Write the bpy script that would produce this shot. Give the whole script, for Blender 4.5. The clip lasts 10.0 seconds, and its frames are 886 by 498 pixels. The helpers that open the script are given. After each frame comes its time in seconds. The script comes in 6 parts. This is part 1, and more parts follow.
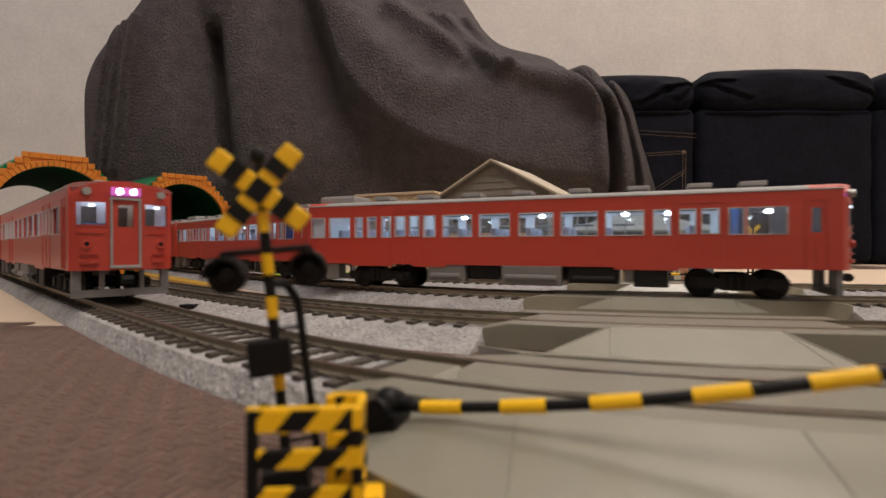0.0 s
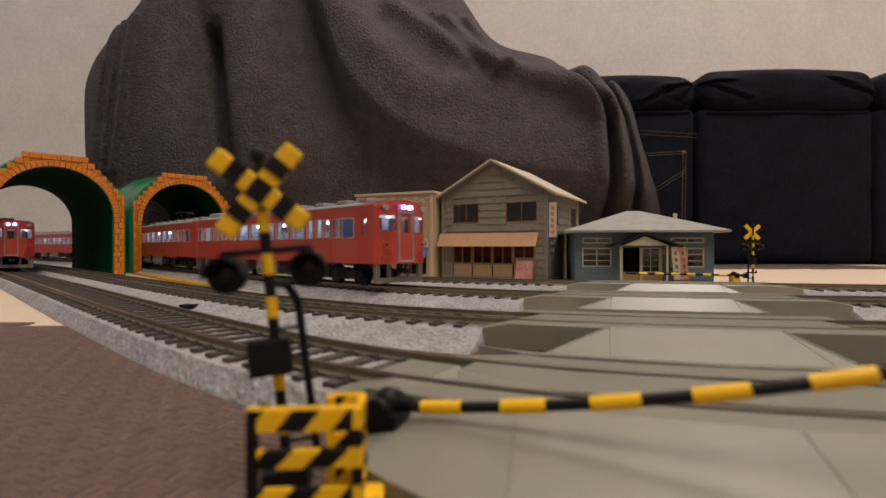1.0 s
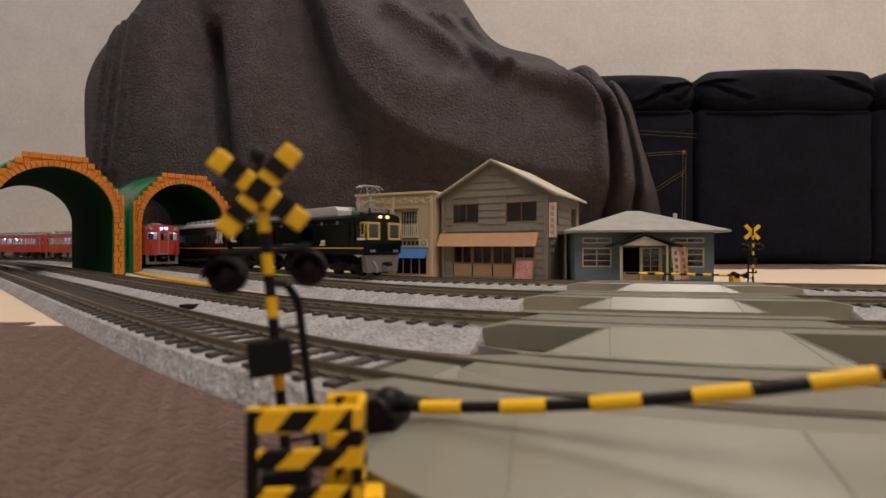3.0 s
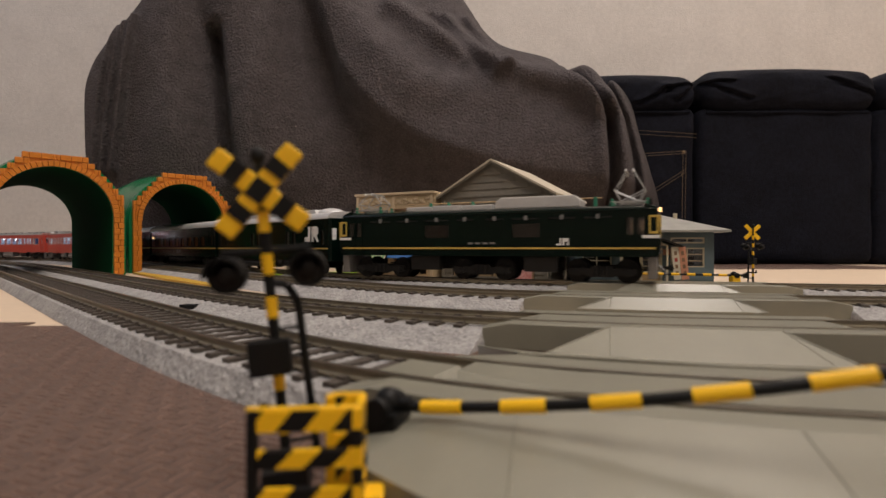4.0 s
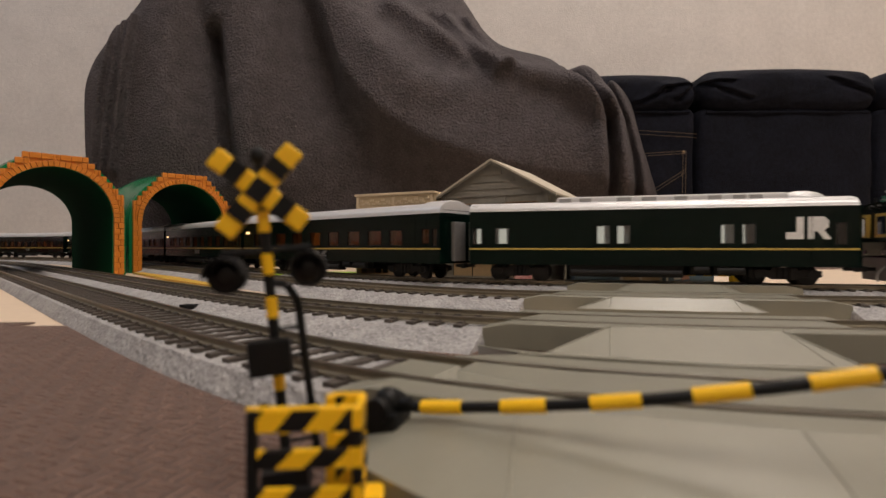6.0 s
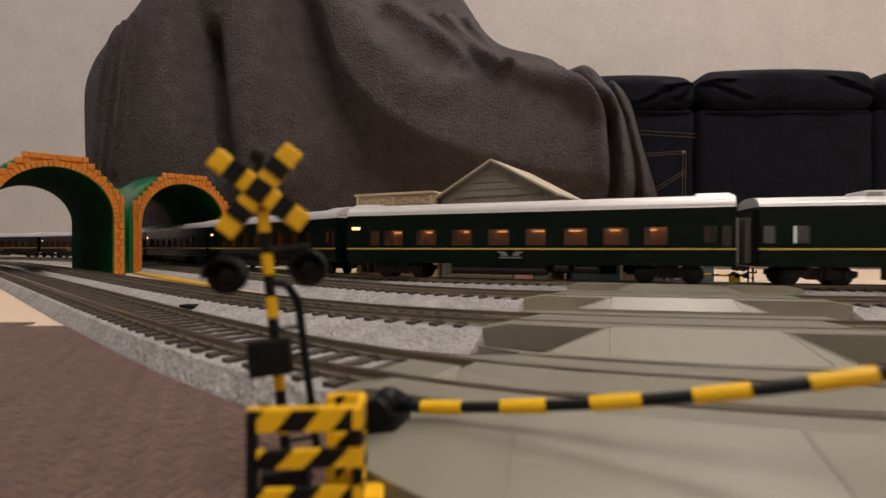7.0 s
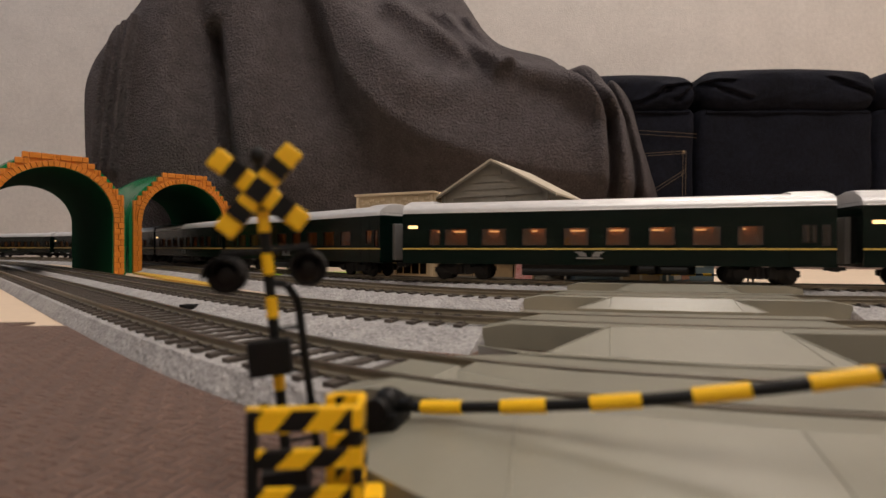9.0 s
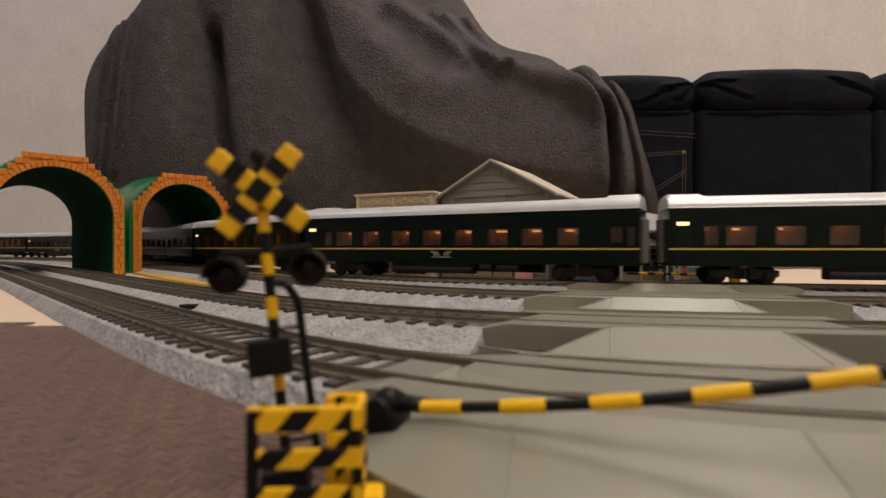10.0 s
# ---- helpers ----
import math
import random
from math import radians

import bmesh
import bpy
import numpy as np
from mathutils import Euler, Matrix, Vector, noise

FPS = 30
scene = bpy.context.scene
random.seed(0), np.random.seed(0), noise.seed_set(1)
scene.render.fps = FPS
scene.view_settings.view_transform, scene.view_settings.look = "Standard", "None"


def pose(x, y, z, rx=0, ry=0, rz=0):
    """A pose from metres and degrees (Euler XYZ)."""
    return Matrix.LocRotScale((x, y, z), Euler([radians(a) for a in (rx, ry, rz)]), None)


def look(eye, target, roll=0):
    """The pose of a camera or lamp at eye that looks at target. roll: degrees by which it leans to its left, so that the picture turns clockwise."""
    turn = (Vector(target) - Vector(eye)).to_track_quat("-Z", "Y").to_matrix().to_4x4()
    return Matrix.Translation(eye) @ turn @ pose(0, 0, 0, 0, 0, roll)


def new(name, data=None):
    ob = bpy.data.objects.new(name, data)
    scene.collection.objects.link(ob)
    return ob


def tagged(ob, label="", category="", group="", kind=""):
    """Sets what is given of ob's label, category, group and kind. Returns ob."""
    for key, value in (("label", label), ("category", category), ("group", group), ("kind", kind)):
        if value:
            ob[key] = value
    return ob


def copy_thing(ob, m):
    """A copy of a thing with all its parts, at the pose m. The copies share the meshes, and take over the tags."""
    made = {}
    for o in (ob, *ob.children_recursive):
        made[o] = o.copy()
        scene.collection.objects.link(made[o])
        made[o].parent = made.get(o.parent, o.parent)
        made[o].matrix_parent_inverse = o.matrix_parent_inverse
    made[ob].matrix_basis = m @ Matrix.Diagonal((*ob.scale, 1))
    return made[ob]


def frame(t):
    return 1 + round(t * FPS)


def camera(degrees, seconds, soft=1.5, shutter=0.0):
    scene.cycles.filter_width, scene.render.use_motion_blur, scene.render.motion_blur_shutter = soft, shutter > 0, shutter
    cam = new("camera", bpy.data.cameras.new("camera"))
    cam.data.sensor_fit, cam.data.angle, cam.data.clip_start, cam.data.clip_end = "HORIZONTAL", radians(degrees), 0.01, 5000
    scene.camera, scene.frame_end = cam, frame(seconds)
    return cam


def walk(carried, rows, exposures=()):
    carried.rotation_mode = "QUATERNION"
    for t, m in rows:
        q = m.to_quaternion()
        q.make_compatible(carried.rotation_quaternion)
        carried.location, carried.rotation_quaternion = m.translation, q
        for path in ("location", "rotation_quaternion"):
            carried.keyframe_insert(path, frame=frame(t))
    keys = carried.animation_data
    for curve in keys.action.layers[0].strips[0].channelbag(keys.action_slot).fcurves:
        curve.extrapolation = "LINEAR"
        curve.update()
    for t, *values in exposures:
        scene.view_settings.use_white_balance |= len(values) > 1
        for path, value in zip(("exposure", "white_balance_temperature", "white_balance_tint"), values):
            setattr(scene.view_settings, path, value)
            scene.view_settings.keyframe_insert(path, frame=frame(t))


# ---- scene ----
import collections

cam = camera(81.5, 10.0, 1.5, 0.25)
HC = 28.7          # lens height over the floor, mm
RT = 7.5           # rail top over the floor, mm
EYE = (0, 0, HC * 0.001)
VIEW = look(EYE, (0, 1, HC * 0.001 - 0.0033))
cam.data.dof.use_dof, cam.data.dof.focus_distance, cam.data.dof.aperture_fstop = True, 0.40, 25
walk(cam, [(0, VIEW), (10, VIEW)], [(0, 0.13), (0.6, 0.05), (1.5, 0.03), (10, 0.03)])

# ---- light ----
world = bpy.data.worlds.new("room_air")
scene.world = world
world.use_nodes = True
world.node_tree.nodes["Background"].inputs[0].default_value = (1.0, 0.86, 0.74, 1)
world.node_tree.nodes["Background"].inputs[1].default_value = 0.05


def area_lamp(name, eye, target, size, watts, colour):
    data = bpy.data.lights.new(name, "AREA")
    data.shape, data.size, data.energy, data.color = "DISK", size, watts, colour
    ob = new(name, data)
    ob.matrix_world = look(eye, target)
    return ob


area_lamp("ceiling_lamp_light", (0.6, -0.65, 2.25), (0.5, 0.3, 0), 1.6, 40, (1.0, 0.89, 0.815))
# added with no such lamp in view: brightens the back wall and road ramps
area_lamp("wall_wash_light", (0.9, 1.28, 2.2), (0.75, 1.5, 0.4), 0.7, 21, (1.0, 0.89, 0.815))
area_lamp("second_lamp_light", (-1.9, 0.55, 2.1), (-1.25, 1.5, 0.6), 1.3, 8.5, (0.72, 0.82, 1.0))

# ---- helpers of this scene; lengths in mm ----
MM = 0.001


def at(x, y, z=0, rx=0, ry=0, rz=0):
    return pose(x * MM, y * MM, z * MM, rx, ry, rz)


def quad_box(bm, x0, x1, y0, y1, z0, z1, m=None):
    vs = [Vector((x, y, z)) for z in (z0, z1) for y in (y0, y1) for x in (x0, x1)]
    if m:
        vs = [m @ v for v in vs]
    v = [bm.verts.new(p) for p in vs]
    for f in ((0, 2, 3, 1), (4, 5, 7, 6), (0, 1, 5, 4), (2, 6, 7, 3), (0, 4, 6, 2), (1, 3, 7, 5)):
        bm.faces.new([v[i] for i in f])
    return v


def prism(bm, pts, y0, y1, put=None):
    """Extrudes the outline pts (a, b), read as x and z, from y0 to y1; put maps (a, depth, b) elsewhere."""
    put = put or (lambda a, d, b: (a, d, b))
    lo = [bm.verts.new(put(a, y0, b)) for a, b in pts]
    hi = [bm.verts.new(put(a, y1, b)) for a, b in pts]
    n = len(pts)
    bm.faces.new(lo)
    bm.faces.new(hi[::-1])
    for i in range(n):
        j = (i + 1) % n
        bm.faces.new((lo[j], lo[i], hi[i], hi[j]))


def rod(bm, a, b, r, sides=8, r2=None):
    a, b = Vector(a), Vector(b)
    q = (b - a).to_track_quat("Z", "Y")
    r2 = r if r2 is None else r2
    lo, hi = [], []
    for i in range(sides):
        w = 2 * math.pi * i / sides
        d = Vector((math.cos(w), math.sin(w), 0))
        lo.append(bm.verts.new(a + q @ (d * r)))
        hi.append(bm.verts.new(b + q @ (d * r2)))
    bm.faces.new(lo[::-1])
    bm.faces.new(hi)
    for i in range(sides):
        j = (i + 1) % sides
        bm.faces.new((lo[i], lo[j], hi[j], hi[i]))


def ball(bm, c, r, sx=1, sy=1, sz=1, seg=10):
    bmesh.ops.create_uvsphere(bm, u_segments=seg, v_segments=max(4, seg // 2 + 1), radius=r,
                              matrix=Matrix.Translation(c) @ Matrix.Diagonal((sx, sy, sz, 1)))


def finish(bm, name, material, smooth=0.0, bevel=0.0):
    if bevel:
        bmesh.ops.remove_doubles(bm, verts=bm.verts, dist=1e-4)
        bmesh.ops.bevel(bm, geom=[e for e in bm.edges if e.is_manifold and e.calc_face_angle(0) > 0.6],
                        offset=bevel, segments=2, affect="EDGES", profile=0.6)
    bmesh.ops.recalc_face_normals(bm, faces=bm.faces)
    bmesh.ops.scale(bm, vec=(MM, MM, MM), verts=bm.verts)
    if smooth:
        for f in bm.faces:
            f.smooth = True
        for e in bm.edges:
            if e.is_manifold and e.calc_face_angle(0) > smooth:
                e.smooth = False
    me = bpy.data.meshes.new(name)
    bm.to_mesh(me)
    bm.free()
    for m in (material if isinstance(material, (list, tuple)) else [material]):
        me.materials.append(m)
    return me


def part(name, bm, material, parent, label="", smooth=0.0, bevel=0.0, m=None):
    ob = new(name, finish(bm, name, material, smooth, bevel))
    if parent:
        ob.parent = parent
    if m is not None:
        ob.matrix_basis = m
    if label:
        ob["label"] = label
    return ob


def empty(name, m, label, category, group="", kind=""):
    ob = new(name)
    ob.empty_display_size = 0.01
    ob.matrix_basis = m
    return tagged(ob, label, category, group, kind)


# ---- materials ----
def material(name, colour, rough=0.5, metal=0.0, var=0.12, scale=300, bump=0.0, bump_scale=1500, glow=None, power=0,
             spec=0.5, rand=0.0, colour2=None, coat=0.0, detail=6, relief_mm=0.0):
    m = bpy.data.materials.new(name)
    m.use_nodes = True
    nt = m.node_tree
    n, l = nt.nodes, nt.links
    b = n["Principled BSDF"]
    b.inputs["Roughness"].default_value = rough
    b.inputs["Metallic"].default_value = metal
    b.inputs["Specular IOR Level"].default_value = spec
    b.inputs["Coat Weight"].default_value = coat
    tc = n.new("ShaderNodeTexCoord")
    n1 = n.new("ShaderNodeTexNoise")
    n1.inputs["Scale"].default_value, n1.inputs["Detail"].default_value = scale, detail
    l.new(tc.outputs["Object"], n1.inputs["Vector"])
    n2 = n.new("ShaderNodeTexNoise")
    n2.inputs["Scale"].default_value, n2.inputs["Detail"].default_value = scale / 7, 3
    l.new(tc.outputs["Object"], n2.inputs["Vector"])
    add = n.new("ShaderNodeMath")
    add.operation = "MULTIPLY_ADD"
    l.new(n1.outputs[0], add.inputs[0])
    add.inputs[1].default_value = 0.6
    hal = n.new("ShaderNodeMath")
    hal.operation = "MULTIPLY"
    l.new(n2.outputs[0], hal.inputs[0])
    hal.inputs[1].default_value = 0.4
    l.new(hal.outputs[0], add.inputs[2])
    last = add.outputs[0]
    if rand:
        oi = n.new("ShaderNodeObjectInfo")
        r = n.new("ShaderNodeMath")
        r.operation = "MULTIPLY_ADD"
        l.new(oi.outputs["Random"], r.inputs[0])
        r.inputs[1].default_value = rand
        l.new(last, r.inputs[2])
        last = r.outputs[0]
    ramp = n.new("ShaderNodeValToRGB")
    c2 = colour2 or [c * (1 - var) for c in colour]
    c1 = colour if colour2 else [min(1, c * (1 + var)) for c in colour]
    ramp.color_ramp.elements[0].position, ramp.color_ramp.elements[1].position = 0.3, 0.7 + rand
    ramp.color_ramp.elements[0].color, ramp.color_ramp.elements[1].color = (*c2, 1), (*c1, 1)
    l.new(last, ramp.inputs[0])
    l.new(ramp.outputs[0], b.inputs["Base Color"])
    if bump:
        nb = n.new("ShaderNodeTexNoise")
        nb.inputs["Scale"].default_value, nb.inputs["Detail"].default_value = bump_scale, 4
        l.new(tc.outputs["Object"], nb.inputs["Vector"])
        bp = n.new("ShaderNodeBump")
        bp.inputs["Strength"].default_value = bump
        bp.inputs["Distance"].default_value = relief_mm * 0.001 or 0.6 / bump_scale
        l.new(nb.outputs[0], bp.inputs["Height"])
        l.new(bp.outputs[0], b.inputs["Normal"])
    if glow:
        b.inputs["Emission Color"].default_value = (*glow, 1)
        b.inputs["Emission Strength"].default_value = power
    return m


def glass(name, tint=(1, 1, 1), rough=0.03):
    m = bpy.data.materials.new(name)
    m.use_nodes = True
    n, l = m.node_tree.nodes, m.node_tree.links
    out = n["Material Output"]
    t = n.new("ShaderNodeBsdfTransparent")
    t.inputs[0].default_value = (*tint, 1)
    g = n.new("ShaderNodeBsdfGlossy")
    g.inputs["Roughness"].default_value = rough
    mx = n.new("ShaderNodeMixShader")
    mx.inputs[0].default_value = 0.06
    l.new(t.outputs[0], mx.inputs[1])
    l.new(g.outputs[0], mx.inputs[2])
    l.new(mx.outputs[0], out.inputs[0])
    return m


M_WALL = material("wallpaper", (0.62, 0.585, 0.55), 0.85, var=0.10, scale=90, bump=0.8, bump_scale=220, relief_mm=1.2)
M_CEIL = material("ceiling_paint", (0.75, 0.73, 0.70), 0.9, var=0.03, scale=20)
M_FLEECE = material("grey_fleece", (0.106, 0.093, 0.096), 0.95, var=0.34, scale=330, bump=1.0, bump_scale=300, spec=0.12, relief_mm=7.5)
M_DENIM = material("navy_denim", (0.0068, 0.0077, 0.0135), 0.85, var=0.55, scale=160, bump=0.9, bump_scale=520, spec=0.14, relief_mm=1.6)
M_THREAD = material("ochre_thread", (0.20, 0.14, 0.08), 0.8)
M_MATB = material("brown_foam", (0.235, 0.146, 0.112), 0.62, var=0.18, scale=250, bump=0.15, bump_scale=1500)
M_MATC = material("cream_foam", (0.66, 0.52, 0.38), 0.7, var=0.06, scale=250, bump=0.15, bump_scale=1500)
M_BALLAST = material("moulded_grey_ballast", (0.33, 0.32, 0.312), 0.9, var=0.45, scale=900, bump=1.0, bump_scale=900, detail=8)
M_SLEEPER = material("dark_brown_sleeper_plastic", (0.068, 0.055, 0.044), 0.55, var=0.25, scale=700)
M_RAIL = material("nickel_rail", (0.30, 0.27, 0.22), 0.30, metal=0.9, var=0.2, scale=200)
M_RAILWEB = material("browned_rail_side", (0.21, 0.18, 0.125), 0.5, metal=0.3, var=0.2, scale=300)
M_ROAD = material("olive_grey_crossing_plastic", (0.238, 0.230, 0.180), 0.33, var=0.07, scale=120, bump=0.06, bump_scale=900)
M_ORANGE = material("orange_brick_plastic", (0.60, 0.195, 0.014), 0.42, var=0.08, scale=200, rand=0.08)
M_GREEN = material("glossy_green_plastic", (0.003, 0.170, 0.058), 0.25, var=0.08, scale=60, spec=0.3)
# same green plastic, its shade inside the tunnels put into the colour
M_GREENSHADE = material("shaded_green_plastic_inside", (0.002, 0.046, 0.017), 0.8, var=0.1, scale=60, spec=0.03)
M_YELLOW = material("signal_yellow_paint", (0.96, 0.55, 0.008), 0.38, var=0.06, scale=400)
M_BLACK = material("signal_black_plastic", (0.006, 0.006, 0.006), 0.5, var=0.2, scale=400, spec=0.25)
M_RED = material("vermilion_coach_paint", (0.45, 0.052, 0.033), 0.30, var=0.04, scale=300, spec=0.5)
M_GREYROOF = material("grey_roof_paint", (0.30, 0.295, 0.285), 0.6, var=0.08, scale=300)
M_LIGHTGREY = material("light_grey_paint", (0.52, 0.51, 0.49), 0.55, var=0.06, scale=250)
M_UNDER = material("black_underframe", (0.007, 0.0065, 0.006), 0.6, var=0.3, scale=400, spec=0.25)
M_UGREY = material("grey_equipment", (0.16, 0.155, 0.15), 0.6, var=0.12, scale=400)
M_DKGREEN = material("dark_green_coach_paint", (0.0010, 0.0062, 0.0040), 0.22, var=0.1, scale=300, spec=0.18)
M_GOLD = material("gold_stripe_paint", (0.52, 0.36, 0.075), 0.4)
M_SILVER = material("silver_roof_paint", (0.66, 0.66, 0.66), 0.40, metal=0.3, var=0.06, scale=200)
M_WHITE = material("white_marking", (0.72, 0.72, 0.70), 0.5)
M_GLASS = glass("window_glass", (0.9, 0.95, 1.0))
M_GLASSD = glass("tinted_window_glass", (0.62, 0.56, 0.50))
M_LIT = material("cool_cabin_light", (0.8, 0.85, 0.95), 0.5, glow=(0.78, 0.90, 1.0), power=1.5)
M_DIMLIT = material("dim_service_light", (0.5, 0.6, 0.65), 0.5, glow=(0.75, 0.9, 0.95), power=1.3)
M_LITDOT = material("cabin_lamp", (0.9, 0.95, 1.0), 0.5, glow=(0.85, 0.93, 1.0), power=14)
M_HEAD = material("headlamp_light", (1, 1, 1), 0.3, glow=(0.95, 0.9, 1.0), power=16)
M_AMBER = material("amber_cabin_light", (0.8, 0.5, 0.25), 0.5, glow=(1.0, 0.42, 0.13), power=3.4)
M_AMBERDOT = material("amber_cabin_lamp", (0.8, 0.5, 0.25), 0.5, glow=(1.0, 0.58, 0.24), power=2.0)
M_SEAT = material("grey_blue_seat", (0.42, 0.42, 0.52), 0.7)
M_INSIDE = material("pale_interior", (0.76, 0.77, 0.79), 0.7)

M_YELLOWB = material("yellow_toy_plastic", (0.60, 0.36, 0.04), 0.5)
M_LIME = material("lime_toy_plastic", (0.32, 0.50, 0.03), 0.5)
M_TAN = material("tan_plaster_plastic", (0.50, 0.385, 0.235), 0.6, var=0.08, scale=250)
M_TANTRIM = material("pale_tan_trim", (0.58, 0.46, 0.30), 0.55, var=0.06, scale=300)
M_BOARDS = material("grey_weatherboard_plastic", (0.225, 0.205, 0.165), 0.6, var=0.12, scale=220)
M_CREAM = material("cream_frame_plastic", (0.56, 0.50, 0.36), 0.55, var=0.06, scale=300)
M_ROOFPALE = material("pale_beige_roof", (0.52, 0.46, 0.35), 0.6, var=0.08, scale=200)
M_ROOFGREY = material("weathered_grey_roof", (0.27, 0.265, 0.235), 0.6, var=0.2, scale=120)
M_BLUEGREY = material("blue_grey_weatherboard", (0.115, 0.16, 0.175), 0.6, var=0.1, scale=250)
M_AWNING = material("tan_canvas_awning", (0.52, 0.29, 0.15), 0.65, var=0.07, scale=200)
M_WOOD = material("brown_wood_frame", (0.22, 0.13, 0.07), 0.55, var=0.15, scale=400)
M_KICK = material("light_wood_panel", (0.42, 0.29, 0.15), 0.6, var=0.1, scale=300)
M_DARKROOM = material("dark_interior", (0.02, 0.018, 0.016), 0.8)
M_BLUE = material("blue_canvas_awning", (0.035, 0.15, 0.42), 0.55, var=0.1, scale=250)
M_GREENCLOTH = material("green_awning_stripe", (0.12, 0.33, 0.10), 0.6)
M_PINKSIGN = material("pink_sign_paper", (0.55, 0.25, 0.22), 0.6)
M_WHITESIGN = material("ivory_sign_paper", (0.60, 0.54, 0.42), 0.6)
M_INK = material("black_ink", (0.03, 0.025, 0.02), 0.6)
M_REDINK = material("red_ink", (0.40, 0.06, 0.045), 0.6)
M_SALMON = material("salmon_banner_paper", (0.55, 0.25, 0.15), 0.6)
M_POSTER = material("red_patterned_poster", (0.62, 0.42, 0.36), 0.6, colour2=(0.40, 0.075, 0.07), scale=900, detail=2)
M_TEAL = material("teal_insulator", (0.03, 0.22, 0.13), 0.45)
M_STEEL = material("grey_steel", (0.40, 0.40, 0.39), 0.4, metal=0.5)
M_TAIL = material("pink_tail_sign", (0.9, 0.3, 0.5), 0.5, glow=(1.0, 0.22, 0.45), power=1.1)
M_CURTAIN = material("beige_curtain", (0.40, 0.24, 0.12), 0.8)
M_LAMPCASE = material("translucent_lamp_case", (0.50, 0.06, 0.06), 0.4, glow=(0.55, 0.16, 0.75), power=0.55)
M_LENS = material("dark_lamp_lens", (0.006, 0.005, 0.005), 0.3, spec=0.3)
M_CABLAMP = material("cab_lamp", (0.8, 0.85, 0.95), 0.5, glow=(0.8, 0.88, 1.0), power=2.4)
M_FRONTGLASS = material("cab_glass", (0.03, 0.035, 0.05), 0.08, coat=0.8)


def woven(m, size):
    """Adds a basket-weave relief of that size, in metres, to a material."""
    n, l = m.node_tree.nodes, m.node_tree.links
    b = n["Principled BSDF"]
    tc = n.new("ShaderNodeTexCoord")
    sets = []
    for turn in (0.0, math.pi / 2):
        mp = n.new("ShaderNodeMapping")
        mp.inputs["Rotation"].default_value = (0, 0, turn + 0.35)
        l.new(tc.outputs["Object"], mp.inputs["Vector"])
        w = n.new("ShaderNodeTexWave")
        w.inputs["Scale"].default_value = 0.314 / size
        w.inputs["Distortion"].default_value = 0.4
        l.new(mp.outputs[0], w.inputs["Vector"])
        sets.append(w)
    mp = n.new("ShaderNodeMapping")
    mp.inputs["Rotation"].default_value = (0, 0, 0.35)
    l.new(tc.outputs["Object"], mp.inputs["Vector"])
    ch = n.new("ShaderNodeTexChecker")
    ch.inputs["Scale"].default_value = 0.5 / size
    l.new(mp.outputs[0], ch.inputs["Vector"])
    mx = n.new("ShaderNodeMix")
    l.new(ch.outputs[1], mx.inputs[0])
    l.new(sets[0].outputs[1], mx.inputs[2])
    l.new(sets[1].outputs[1], mx.inputs[3])
    bp = n.new("ShaderNodeBump")
    bp.inputs["Strength"].default_value, bp.inputs["Distance"].default_value = 1.0, size * 1.1
    l.new(mx.outputs[0], bp.inputs["Height"])
    l.new(bp.outputs[0], b.inputs["Normal"])


woven(M_MATB, 0.0017)

# ---- the four tracks: centre lines seen from above ----
TRACK = {  # left line, right line, its slope, roundness, far bend line, radius of the loop
    "a": (75.7, 77.9, 0.116, 20.8, 481, 560),
    "b": (137, 152, 0.10, 35, 500, 620),
    "c": (250, 243, 0.15, 28, 620, 690),
    "d": (326, 341, 0.226, 35, 715, 760)}


def depth_of(key, x):
    c, r, m, w, e, _ = TRACK[key]
    lean = {"c": 0.07, "d": 0.06}.get(key, 0.0)   # the outer pair swings a little wider
    p, q = (c - x + lean * 40 * np.logaddexp(0, (-110 - x) / 40)) / w, (r - m * x) / w
    hi = w * np.logaddexp(p, q)
    return -40 * np.logaddexp(-hi / 40, -(e - 0.445 * x) / 40)


def centre_line(key):
    xs = np.arange(1700, -951, -4.0)
    pts = [(x, float(depth_of(key, x))) for x in xs]
    R = TRACK[key][5]
    (xa, ya), (xb, yb) = pts[-2], pts[-1]
    w = math.atan2(yb - ya, xb - xa)
    x, y = xb, yb
    for i in range(900):
        if w < 2 * math.pi - 0.02:
            w += 4.0 / R
        x, y = x + 4 * math.cos(w), y + 4 * math.sin(w)
        pts.append((x, y))
    p = np.array(pts)
    s = np.concatenate([[0], np.cumsum(np.hypot(*np.diff(p, axis=0).T))])
    return s, p


LINE = {k: centre_line(k) for k in TRACK}


def on_line(key, s):
    S, p = LINE[key]
    return float(np.interp(s, S, p[:, 0])), float(np.interp(s, S, p[:, 1]))


def s_at_x(key, x):
    S, p = LINE[key]
    n = 662
    return float(np.interp(-x, -p[:n, 0], S[:n]))


# ---- room ----
def slab(name, x0, x1, y0, y1, z0, z1, mat, label, category):
    bm = bmesh.new()
    quad_box(bm, x0, x1, y0, y1, z0, z1)
    return tagged(part(name, bm, mat, None), label, category, kind="structure")


